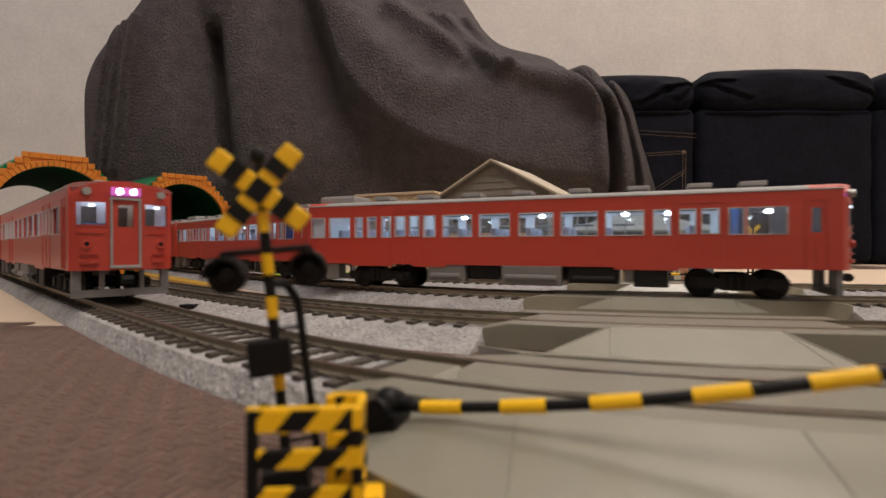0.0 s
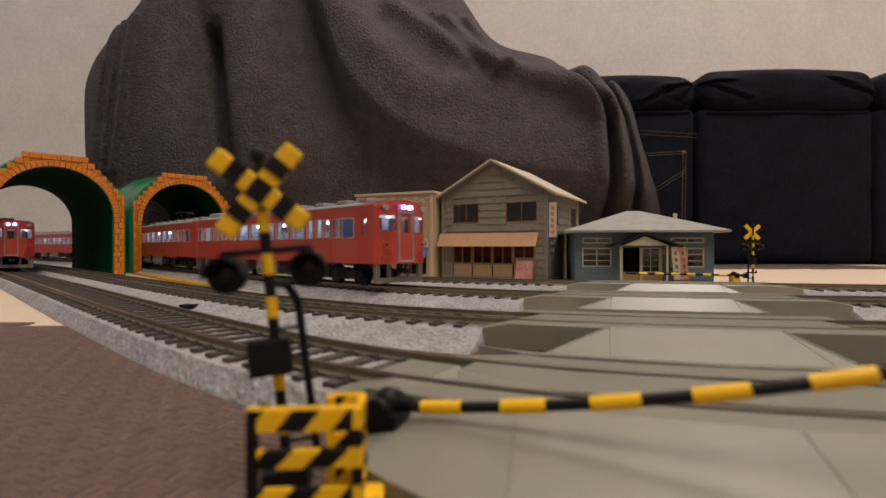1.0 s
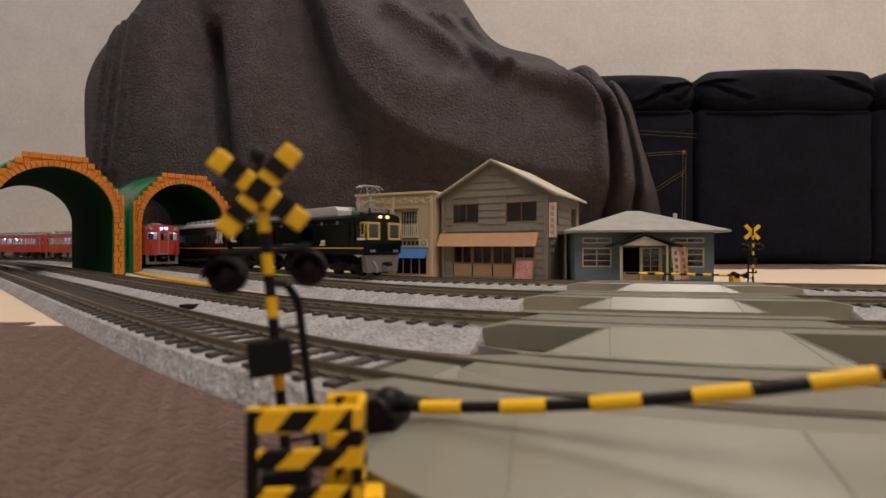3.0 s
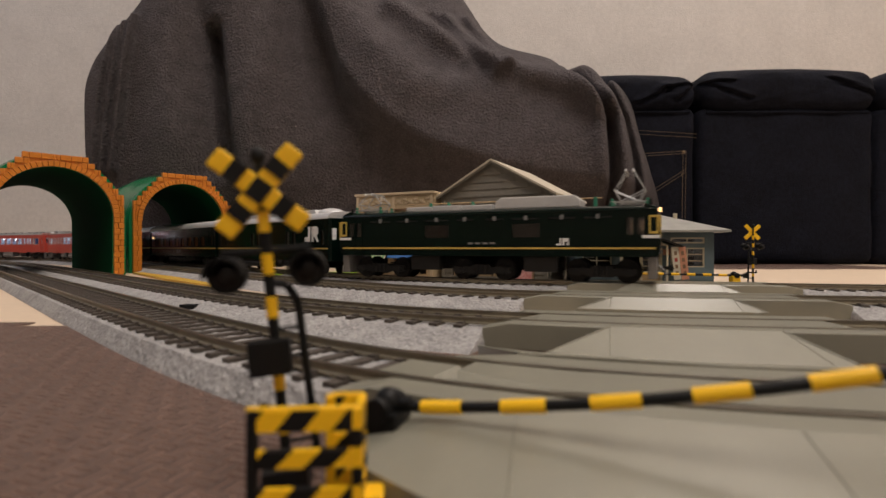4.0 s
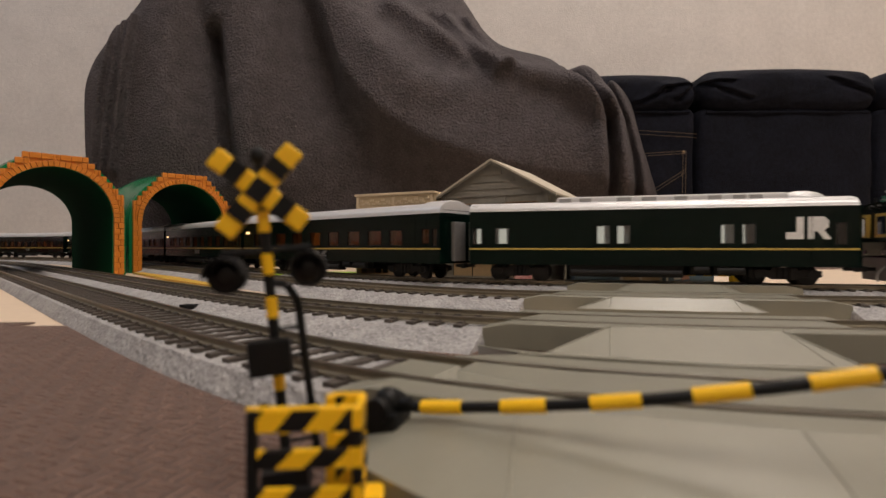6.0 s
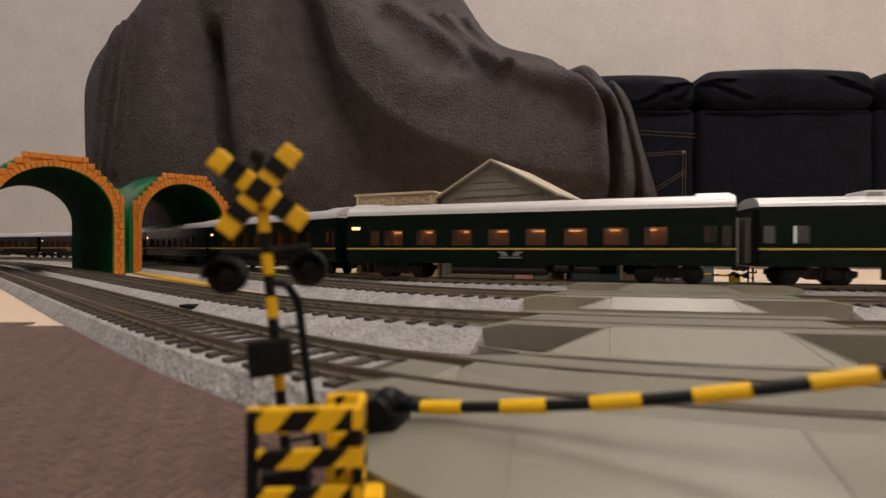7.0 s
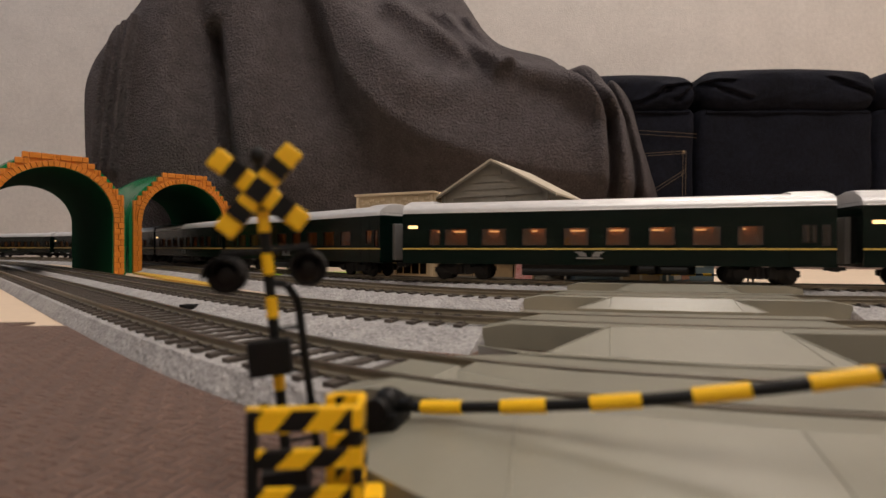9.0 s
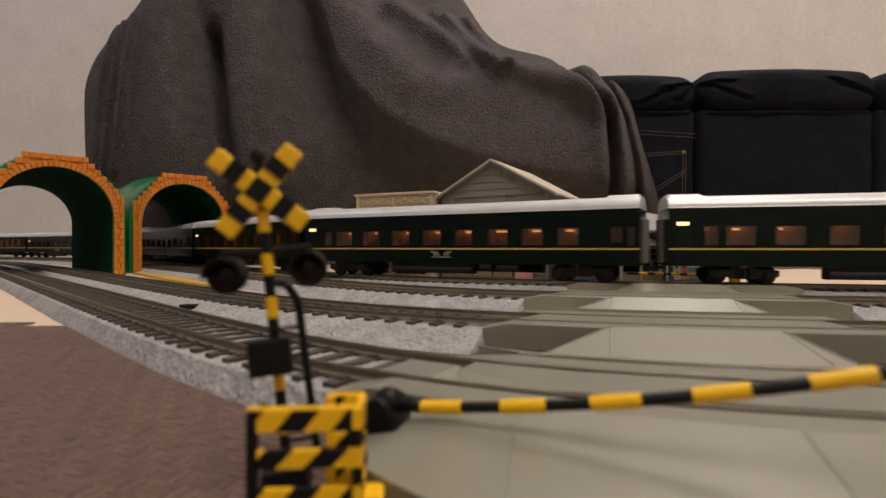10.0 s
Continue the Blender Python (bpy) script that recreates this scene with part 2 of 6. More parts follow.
slab("ground", -3200, 2600, -1800, 1500, -60, -4.5, M_MATC, "pale floor under the foam mats", "floor")
slab("wall_north", -3300, 2700, 1500, 1600, -60, 2500, M_WALL, "off-white textured wallpaper wall behind the sofa", "wall")
slab("wall_west", -3300, -3200, -1800, 1500, -60, 2500, M_WALL, "off-white textured wallpaper side wall", "wall")
slab("wall_east", 2600, 2700, -1800, 1500, -60, 2500, M_WALL, "off-white textured wallpaper side wall", "wall")
slab("wall_south", -3300, 2700, -1900, -1800, -60, 2500, M_WALL, "off-white textured wallpaper wall", "wall")
slab("ceiling", -3300, 2700, -1900, 1600, 2500, 2600, M_CEIL, "plain white ceiling", "ceiling")


def foam_mat(x0, x1, y0, y1, top, mat, label, knobs=0.0, side=1):
    """A foam mat whose near (side -1) or far (side 1) edge has jigsaw tongues."""
    edge = []
    step = 62.0
    n = int((x1 - x0) / step)
    for i in range(n):
        for q, o in ((0.0, 0), (0.32, 0), (0.24, 0.5), (0.26, 1), (0.74, 1), (0.76, 0.5), (0.68, 0)):
            edge.append((x0 + (i + q) * step, o * knobs))
    pts = [(x, y1 + o) for x, o in edge] if side > 0 else [(x, y0 - o) for x, o in edge]
    outline = ([(x0, y0)] + [(x0, y1)] + pts + [(x1, y1), (x1, y0)]) if side > 0 else ([(x0, y1), (x0, y0)] + pts + [(x1, y0), (x1, y1)])
    clean = [p for i, p in enumerate(outline) if i == 0 or math.dist(p, outline[i - 1]) > 0.01]
    bm = bmesh.new()
    lo = [bm.verts.new((a, b, -4.4)) for a, b in clean]
    hi = [bm.verts.new((a, b, top)) for a, b in clean]
    bm.faces.new(hi)
    for i in range(len(clean)):
        j = (i + 1) % len(clean)
        bm.faces.new((lo[i], lo[j], hi[j], hi[i]))
    return tagged(part("foam_mat", bm, mat, None), label, "play mat", "foam floor mats")


foam_mat(-1380, 1600, -900, 188, 0, M_MATB, "brown foam play mat with woven relief", 9, 1)
foam_mat(-2600, 2400, 140, 700, -0.4, M_MATC, "cream foam play mat under the tracks")
foam_mat(-2600, 2400, 700.5, 1490, -0.4, M_MATC, "cream foam play mat beneath the sofa")
foam_mat(225, 640, 690, 1000, 0.4, M_MATB, "brown foam play mat edge along the sofa", 12, -1)


# ---- tracks ----
def frame_on(key, s):
    x, y = on_line(key, s)
    xa, ya = on_line(key, s - 3)
    xb, yb = on_line(key, s + 3)
    l = math.hypot(xb - xa, yb - ya)
    return x, y, -(yb - ya) / l, (xb - xa) / l


def sweep(bm, key, s0, s1, section, step=12.0, jitter=0.0):
    """Carries a section (offset to the camera's side, height) along a track."""
    n = max(2, int((s1 - s0) / step))
    rings = []
    for i in range(n + 1):
        x, y, nx, ny = frame_on(key, s0 + (s1 - s0) * i / n)
        rings.append([bm.verts.new((x + nx * o, y + ny * o, z)) for o, z in section])
    m = len(section)
    for a, b in zip(rings, rings[1:]):
        for i in range(m):
            j = (i + 1) % m
            bm.faces.new((a[i], a[j], b[j], b[i]))
    bm.faces.new(rings[0][::-1])
    bm.faces.new(rings[-1])


RAILSEC = [(-0.9, RT - 2.1), (0.9, RT - 2.1), (0.9, RT - 1.7), (0.35, RT - 1.4), (0.35, RT - 0.5), (0.6, RT - 0.3), (0.6, RT), (-0.6, RT), (-0.6, RT - 0.3), (-0.35, RT - 0.5), (-0.35, RT - 1.4), (-0.9, RT - 1.7)]
BED = [(19.2, -0.3), (14.6, RT - 3.0), (11, RT - 2.8), (4, RT - 2.65), (-4, RT - 2.65), (-11, RT - 2.8), (-14.6, RT - 3.0), (-19.2, -0.3)]
BASE = {"a": 18.2, "b": 28.0, "c": 26.0, "d": 25.0}   # foot of the ballast on the camera's side
# where the road crosses: x of its first and last plank on each track
ROAD_X = {"a": (-6, 120), "b": (17, 122), "c": (42, 164), "d": (80, 200)}


def rough_bed(key, s0, s1):
    """Ballast that the lens passes near: a fine sheet with uneven grains."""
    step, cols = 1.3, 44
    prof = np.array([(BASE[key], -0.3)] + BED[1:])
    run = np.concatenate([[0], np.cumsum(np.hypot(*np.diff(prof, axis=0).T))])
    u = np.linspace(0, run[-1], cols)
    o, z = np.interp(u, run, prof[:, 0]), np.interp(u, run, prof[:, 1])
    n = int((s1 - s0) / step)
    # at the road the ballast stops under the planks
    c0, c1 = s_at_x(key, ROAD_X[key][1]), s_at_x(key, ROAD_X[key][0])
    on = np.where(o > 14.6, 14.6 + (o - 14.6) * 0.03, o)
    rng = np.random.RandomState(5)
    V, F = [], []
    for i in range(n + 1):
        x, y, nx, ny = frame_on(key, s0 + step * i)
        g = rng.normal(0, 0.15, cols)
        g[0] = g[-1] = 0
        for k in range(cols):
            oo = (on if c0 < s0 + step * i < c1 else o)[k] + g[k] * 0.6
            V.append(((x + nx * oo) * MM, (y + ny * oo) * MM, (z[k] + abs(g[k]) * 1.0) * MM))
    for i in range(n):
        for k in range(cols - 1):
            a = i * cols + k
            F.append((a, a + 1, a + cols + 1, a + cols))
    me = bpy.data.meshes.new("roadbed")
    me.from_pydata(V, [], F)
    me.materials.append(M_BALLAST)
    return new("roadbed", me)


bm = bmesh.new()
quad_box(bm, -13.2, 13.2, -1.35, 1.35, RT - 3.6, RT - 1.9)
quad_box(bm, -10.4, -6.2, -1.0, 1.0, RT - 1.9, RT - 1.5)
quad_box(bm, 6.2, 10.4, -1.0, 1.0, RT - 1.9, RT - 1.5)
SLEEPER = finish(bm, "sleeper", M_SLEEPER)


def track(key, x_right):
    t = empty("model_track", at(0, 0), "model railway track of nickel rails on grey moulded ballast", "track", "parallel model tracks")
    s0, s1 = s_at_x(key, x_right), LINE[key][0][-1] - 10
    n0, n1 = s_at_x(key, 330), s_at_x(key, -560)
    rough = rough_bed(key, n0, n1)
    rough.parent = t
    for a, b in ((s0, n0), (n1 - 2, s1)):
        if b - a > 20:
            bm = bmesh.new()
            sweep(bm, key, a, b, [(BASE[key], -0.3)] + BED[1:], 10)
            part("roadbed", bm, M_BALLAST, t)
    for o in (8.25, -8.25):
        bm = bmesh.new()
        sweep(bm, key, s0, s1, [(o + a, b) for a, b in RAILSEC], 8)
        me = part("rail", bm, [M_RAILWEB, M_RAIL], t)
        for p in me.data.polygons:
            if p.center.z > (RT - 0.2) * MM:
                p.material_index = 1
    c0, c1 = s_at_x(key, ROAD_X[key][1]), s_at_x(key, ROAD_X[key][0])
    rest = bmesh.new()
    pitch = 7.6
    for i in range(int((s1 - s0) / pitch)):
        s = s0 + i * pitch
        if c0 - 3 < s < c1 + 3:
            continue
        x, y, nx, ny = frame_on(key, s)
        w = math.degrees(math.atan2(ny, nx))
        if s_at_x(key, 330) < s < s_at_x(key, -700):
            ob = new("sleeper", SLEEPER)
            ob.parent = t
            ob.matrix_basis = at(x, y, 0, 0, 0, w)
        else:
            quad_box(rest, -13.2, 13.2, -1.35, 1.35, RT - 3.6, RT - 1.9, Matrix.Translation((x, y, 0)) @ Matrix.Rotation(radians(w), 4, "Z"))
    tagged(part("far_sleeper_run", rest, M_SLEEPER, t), kind="stuff")
    return t


TRACKS = {key: track(key, x) for key, x in (("a", 330), ("b", 800), ("c", 1500), ("d", 1650))}

bm = bmesh.new()
quad_box(bm, -112.5, -106, 219, 223, 0.4, 4.2)
quad_box(bm, -110.4, -108.2, 222.5, 228, 1.6, 3.4)
part("feeder_plug", bm, M_BLACK, TRACKS["c"], "black feeder plug", bevel=0.3)


# ---- level crossing: planks between the rails, plates between the tracks ----
def plank(name, key, x0, x1, o0, o1, z, parent, thick=2.6, taper=7.0):
    """A road plank that follows a track from x0 to x1 between two offsets, with bevelled ends."""
    s1, s0 = s_at_x(key, x0), s_at_x(key, x1)
    bm = bmesh.new()
    n = 16
    cuts = [0, taper] + [taper + (s1 - s0 - 2 * taper) * (i + 1) / n for i in range(n)] + [s1 - s0]
    rings = []
    for i, c in enumerate(cuts):
        x, y, nx, ny = frame_on(key, s0 + c)
        zz = z - 1.6 if i in (0, len(cuts) - 1) else z
        rings.append([bm.verts.new((x + nx * o, y + ny * o, q)) for o, q in ((o0, z - thick), (o0, zz - 0.25), (o0 + 0.4, zz), (o1 - 0.4, zz), (o1, zz - 0.25), (o1, z - thick))])
    for a, b in zip(rings, rings[1:]):
        for i in range(6):
            j = (i + 1) % 6
            bm.faces.new((a[i], a[j], b[j], b[i]))
    bm.faces.new(rings[0][::-1])
    bm.faces.new(rings[-1])
    return part(name, bm, M_ROAD, parent)


crossing = empty("level_crossing", at(0, 0), "olive grey plastic level crossing with ramped road plates", "level crossing")
for key in "abcd":
    x0, x1 = ROAD_X[key]
    if key != "a":
        plank("centre_plank", key, x0 + 6, x1 - 6, -6.6, 6.6, RT - 0.1, crossing)
    plank("side_plank", key, x0, x1, -16.5, -9.6, RT - 0.1, crossing, taper=15.0 if key == "a" else 7.0)
    plank("side_plank", key, x0 - (3 if key == "a" else 0), x1, 9.6, 16.5, RT - 0.1, crossing, 7.2)


def on_track(key, x, o, z):
    px, py, nx, ny = frame_on(key, s_at_x(key, x))
    return Vector((px + nx * o, py + ny * o, z))


def sheet(name, faces, parent, drop=2.6, bevel=0.0):
    """A moulded plate from a few top facets that share corners, with skirts round its rim."""
    bm = bmesh.new()
    made, count = {}, collections.Counter()

    def vert(p, low=False):
        k = (round(p[0], 2), round(p[1], 2), round(p[2], 2), low)
        if k not in made:
            made[k] = bm.verts.new((p[0], p[1], max(0.05, p[2] - drop) if low else p[2]))
        return made[k]
    edges = []
    for face in faces:
        bm.faces.new([vert(p) for p in face])
        for a, b in zip(face, face[1:] + face[:1]):
            ka, kb = tuple(round(c, 2) for c in a), tuple(round(c, 2) for c in b)
            count[frozenset((ka, kb))] += 1
            edges.append((a, b, frozenset((ka, kb))))
    for a, b, k in edges:
        if count[k] == 1:
            bm.faces.new((vert(b), vert(a), vert(a, True), vert(b, True)))
    return part(name, bm, M_ROAD, parent, bevel=bevel)


# the plank between the rails of the first track: a low lead-in plate, then a plate with a falling corner
plank("lead_plate", "a", -12, 2.6, -6.6, 6.6, RT - 1.0, crossing, 1.8, 3.0)
A = lambda x, o, z: on_track("a", x, o, RT + z)
sheet("centre_plank", [[A(3, -6.6, -0.1), A(3, 0.8, -0.1), A(20, 6.6, -0.1), A(20, -6.6, -0.1)],
                       [A(3, 0.8, -0.1), A(4.5, 6.6, -2.0), A(20, 6.6, -0.1)],
                       [A(20, -6.6, -0.1), A(20, 6.6, -0.1), A(45, 6.6, -0.1), A(45, -6.6, -0.1)],
                       [A(45, -6.6, -0.1), A(45, 6.6, -0.1), A(75, 6.6, -0.1), A(75, -6.6, -0.1)],
                       [A(75, -6.6, -0.1), A(75, 6.6, -0.1), A(114, 6.6, -0.1), A(114, -6.6, -0.1)]], crossing)


def ramp(key, xs_top, xs_foot, o0, o1, z_foot, parent):
    """A moulded road ramp beside a track: a sloping middle with a three-cornered facet at each end."""
    zt = RT + 0.1
    (a, b), (c, d) = xs_top, xs_foot
    mid = (a + b) / 2
    ta, tm, tb = (on_track(key, x, o0, zt) for x in (a, mid, b))
    fc, fa, fm, fb, fd = (on_track(key, x, o1, z_foot) for x in (c, a - 1.5, mid, b + 1.5, d))
    ob = sheet("ramp", [[fc, fa, ta], [fa, fm, tm, ta], [fm, fb, tb, tm], [fb, fd, tb]], parent, 8)
    for e, f, r in ((ta, fa, 0.13), (tb, fb, 0.13), (ta, fc, 0.28), (tb, fd, 0.28)):
        bm = bmesh.new()
        rod(bm, e + Vector((0, 0, 0.02)), f + Vector((0, 0, 0.02)), r, 6)
        part("joint", bm, M_ROAD, ob, smooth=1.2)
    return ob


ramp("b", (48.5, 88), (33, 95), 16.6, 38, RT - 4.6, crossing)
ramp("c", (76, 121), (63, 131), 16.6, 24, RT - 4.4, crossing)
ramp("d", (115, 160), (105, 170), 16.6, 23.6, RT - 4.2, crossing)
ramp("a", (8, 88), (-14, 92), -16.6, -42, RT - 4.6, crossing)
ramp("b", (40, 96), (36, 100), -16.6, -40, RT - 4.2, crossing)
ramp("c", (70, 130), (66, 134), -16.6, -44, RT - 4.2, crossing)

# apron in front of the first track: falls to the mat, its near corner cut off
tops = [on_track("a", x, 16.6, RT + 0.1) for x in (9, 16, 45, 95)]
front = [Vector(p) for p in ((-2.0, 50.6, 4.0), (5.5, 45.5, 3.8), (34, 33, 3.2), (92, 22, 2.6))]
west, corner = Vector((-10.5, 71.6, 4.3)), Vector((-10.2, 58.6, 4.1))
apron = sheet("apron", [[west, corner, tops[0]], [corner, front[0], tops[0]]] +
              [[front[i], front[i + 1], tops[i + 1], tops[i]] for i in range(3)], crossing, 8)
for e, f, r in ((tops[1], front[1], 0.14), (tops[2], front[2], 0.12), (tops[0], west, 0.3)):
    bm = bmesh.new()
    rod(bm, e + Vector((0, 0, 0.03)), f + Vector((0, 0, 0.03)), r, 6)
    part("joint", bm, M_ROAD, apron, smooth=1.2)
# far apron behind the last track
bm = bmesh.new()
prism(bm, [(95, -0.1), (215, -0.1), (212, 5.2), (100, 5.2)], 0, 46, lambda a, d, b: (a, 319 + d - 0.2 * (a - 95), b))
part("apron", bm, M_ROAD, crossing, bevel=0.4)


# ---- floor sofa of denim ----
sofa = empty("floor_sofa", at(0, 850), "low navy denim floor sofa with piped cushions and a jeans pocket", "sofa")


PINCHES = [((322, 265), (370, 286)), ((370, 286), (414, 296)), ((388, 270), (414, 291)), ((433, 296), (500, 273)), ((640, 300), (715, 278)), ((430, 300), (470, 297))]


def pad(name, x0, x1, y0, y1, z0, z1, r, seed, parent, n=22):
    """An upholstered block with rounded, slightly slack faces."""
    bm = bmesh.new()
    bmesh.ops.create_cube(bm, size=1.0)
    bmesh.ops.subdivide_edges(bm, edges=bm.edges, cuts=n, use_grid_fill=True)
    hx, hy, hz = (x1 - x0) / 2, (y1 - y0) / 2, (z1 - z0) / 2
    for v in bm.verts:
        q = Vector((v.co.x * 2 * hx, v.co.y * 2 * hy, v.co.z * 2 * hz))
        core = Vector((max(-hx + r, min(hx - r, q.x)), max(-hy + r, min(hy - r, q.y)), max(-hz + r, min(hz - r, q.z))))
        d = q - core
        if d.length > 1e-6:
            q = core + d.normalized() * r
        w = noise.noise(Vector((q.x * 0.012 + seed, q.y * 0.012, q.z * 0.016))) * 5 + noise.noise(Vector((q.x * 0.05 + seed, q.y * 0.05, q.z * 0.09))) * 1.6
        px, pz = q.x + (x0 + x1) / 2, q.z + (z0 + z1) / 2
        if n > 30 and q.y < 0:
            for (xa, za), (xb, zb) in PINCHES:   # puckers that run out from the seam
                t = max(0, min(1, ((px - xa) * (xb - xa) + (pz - za) * (zb - za)) / ((xb - xa) ** 2 + (zb - za) ** 2)))
                k = ((px - xa - t * (xb - xa)) * 0.5) ** 2 + (pz - za - t * (zb - za)) ** 2
                w += 6 * math.exp(-k / 12) - 4.5 * math.exp(-((px - xa - t * (xb - xa)) ** 2 * 0.25 + (pz - 6 - za - t * (zb - za)) ** 2) / 16)
        sag = 6 * (1 - (q.x / hx) ** 2) * (q.z > hz - r - 1)
        v.co = Vector((q.x + (x0 + x1) / 2, q.y + w + (y0 + y1) / 2, q.z + sag + w * 0.4 + (z0 + z1) / 2))
    return part(name, bm, M_DENIM, parent, smooth=2.0)


for k, (x0, x1) in enumerate(((216, 422), (425, 720), (723, 1020))):
    b = pad("back_block", x0, x1, 6, 330, 0, 262, 14, k * 3.1, sofa)
    h = pad("headrest", x0 + 1, x1 - 1, -8, 300, 254, 312 if k == 0 else 322, 27, k * 5.7 + 2, sofa, 52)
    bm = bmesh.new()
    rod(bm, (x0 + 12, 4, 253), (x1 - 12, 4, 253), 2.0, 6)
    part("piping", bm, M_DENIM, h)
for a, b in (((325, 222), (420, 216)), ((325, 216), (420, 210)), ((300, 182), (402, 188)), ((300, 178), (402, 184)), ((402, 188), (400, 60)), ((397, 184), (395, 60)), ((338, 118), (402, 158)), ((340, 113), (402, 153))):
    bm = bmesh.new()
    n = 24
    for i in range(n):
        p, q = Vector((a[0], 0.6, a[1])), Vector((b[0], 0.6, b[1]))
        rod(bm, p.lerp(q, i / n), p.lerp(q, (i + 0.7) / n), 0.42, 5)
    ob = part("stitching", bm, M_THREAD, sofa, "ochre seam stitching")
    tagged(ob, kind="stuff")


bm = bmesh.new()
ball(bm, (398, 0.2, 186), 3.0, 1, 0.5, 1, 12)
part("rivet", bm, M_THREAD, sofa, "worn brass rivet", smooth=1.0)


# ---- blanket ----
RIDGES = [([(-162, 412), (-118, 350), (-39, 271), (84, 258)], 16, 36),
    ([(-74, 412), (-4, 355), (84, 296), (155, 280), (234, 240)], 32, 24),
    ([(42, 412), (69, 350), (99, 296)], 20, 11), ([(5, 412), (42, 355), (84, 289)], 12, 9),
    ([(-311, 464), (-294, 306), (-276, 148)], 30, 55), ([(-425, 412), (-425, 236), (-417, 122)], 14, 40),
    ([(186, 296), (218, 246), (234, 205), (237, 100)], 20, 17)]
VALLEYS = [([(-352, 360), (-343, 280), (-329, 150)], -38, 11), ([(-214, 377), (-162, 271), (-56, 214), (67, 214)], -5, 52),
    ([(-381, 412), (-362, 306), (-351, 148)], -12, 16), ([(196, 312), (219, 268), (249, 216), (254, 99), (256, 20)], -34, 7),
    ([(254, 302), (284, 222), (296, 160), (300, 60)], -26, 6), ([(-21, 412), (14, 359), (58, 293)], -9, 9)]
PLEATS = [([(-509, 377), (-533, 271), (-548, 148)], 19, 7), ([(-494, 377), (-513, 271), (-531, 148)], 19, 7),
    ([(-478, 385), (-494, 271), (-510, 148)], 19, 7), ([(224, 318), (266, 216), (278, 69)], 24, 13),
    ([(269, 297), (297, 201), (326, 69)], 12, 12)]


def relief(x, z, line, amp, width):
    """A soft fold along a broken line."""
    best = np.full(x.shape, 1e9)
    for (xa, za), (xb, zb) in zip(line, line[1:]):
        dx, dz = xb - xa, zb - za
        t = np.clip(((x - xa) * dx + (z - za) * dz) / (dx * dx + dz * dz), 0, 1)
        best = np.minimum(best, np.hypot(x - xa - t * dx, z - za - t * dz))
    return amp * np.exp(-(best / width) ** 2)


def blanket():
    N, K = 340, 220
    u, v = np.meshgrid(np.linspace(0, 1, N), np.linspace(0, 1, K))
    z = v * 640
    left = np.interp(z, [0, 165, 290, 335, 412, 640], [-536, -564, -565, -548, -488, -365])
    right = np.interp(z, [0, 86, 200, 285, 300, 311, 318, 326, 334, 341, 349, 376, 412, 640], [360, 348, 312, 296, 289, 276, 262, 232, 212, 196, 172, 109, 70, -42])
    soft = np.exp(-(np.arange(-14, 15) / 7.0) ** 2)
    soft /= soft.sum()
    lc, rc = (np.convolve(np.pad(c[:, 0], 14, mode="edge"), soft, "valid")[:, None] for c in (left, right))
    x = lc + (rc - lc) * u
    e = np.abs(2 * u - 1)
    y = 795 + 45 * e ** 8 + (0.40 - 0.30 / (1 + np.exp((x + 215) / 45))) * np.logaddexp(0, (z - 200) / 30) * 30 + 0.30 * np.logaddexp(0, (170 - z) / 30) * 30 - 12 + 14 * np.sin(x * 0.006 + 1.0)
    # the belly of the drape: swells along a falling line, cut under sharply
    kx, kz = np.array([-232, -214, -162, -74, 58, 234]), np.array([640, 429, 297, 210, 160, 128])
    line_z = sum(np.interp(x + o, kx, kz) for o in range(-60, 61, 12)) / 11
    d = (z - line_z) * 0.75
    swell = np.where(d > 0, np.exp(-(d / 150) ** 2), np.exp(-(d / 34) ** 2)) * (0.5 + 0.5 * np.tanh((x + 215) / 62))
    y -= 92 * swell * (1 - 0.8 * e ** 9)
    for group, gain in ((RIDGES, 1.2), (VALLEYS, 1.35), (PLEATS, 1.15)):
        for line, amp, width in group:
            y -= relief(x, z, line, amp * gain, width) * (1 - 0.7 * e ** 30)
    rng = np.random.RandomState(3)
    for k in range(26):
        a, b, ph = rng.uniform(0.01, 0.05), rng.uniform(-0.03, 0.03), rng.uniform(0, 6)
        y += 0.9 * np.sin(a * x + b * z + ph)
    hem = np.clip(1 - z / 60, 0, 1)
    y -= 18 * hem ** 2 * (1 + np.sin(x * 0.045) * 0.6)
    # saddles between the humps of the right shoulder
    rim = np.clip((z - 275) / 30, 0, 1)
    z = z - rim * (11 * np.exp(-((x - 193) / 13) ** 2) + 12 * np.exp(-((x - 256) / 7) ** 2))
    z = np.maximum(z, 0.8)
    x = x * (1 + (y - 795) / 1600)
    V = np.stack([x, y, z], -1).reshape(-1, 3) * MM
    idx = np.arange(N * K).reshape(K, N)
    F = np.stack([idx[:-1, :-1], idx[:-1, 1:], idx[1:, 1:], idx[1:, :-1]], -1).reshape(-1, 4)
    me = bpy.data.meshes.new("blanket")
    me.from_pydata(V.tolist(), [], F.tolist())
    me.materials.append(M_FLEECE)
    for p in me.polygons:
        p.use_smooth = True
    ob = new("blanket", me)
    sol = ob.modifiers.new("thickness", "SOLIDIFY")
    sol.thickness, sol.offset = 0.004, -1
    return tagged(ob, "grey fleece blanket draped over furniture in soft folds", "blanket")


blanket()


# ---- toy tunnels ----
def arch(r, rise, n=29, foot=True):
    return [(r * math.cos(w), rise + r * math.sin(w)) for w in np.linspace(0, math.pi, n)]


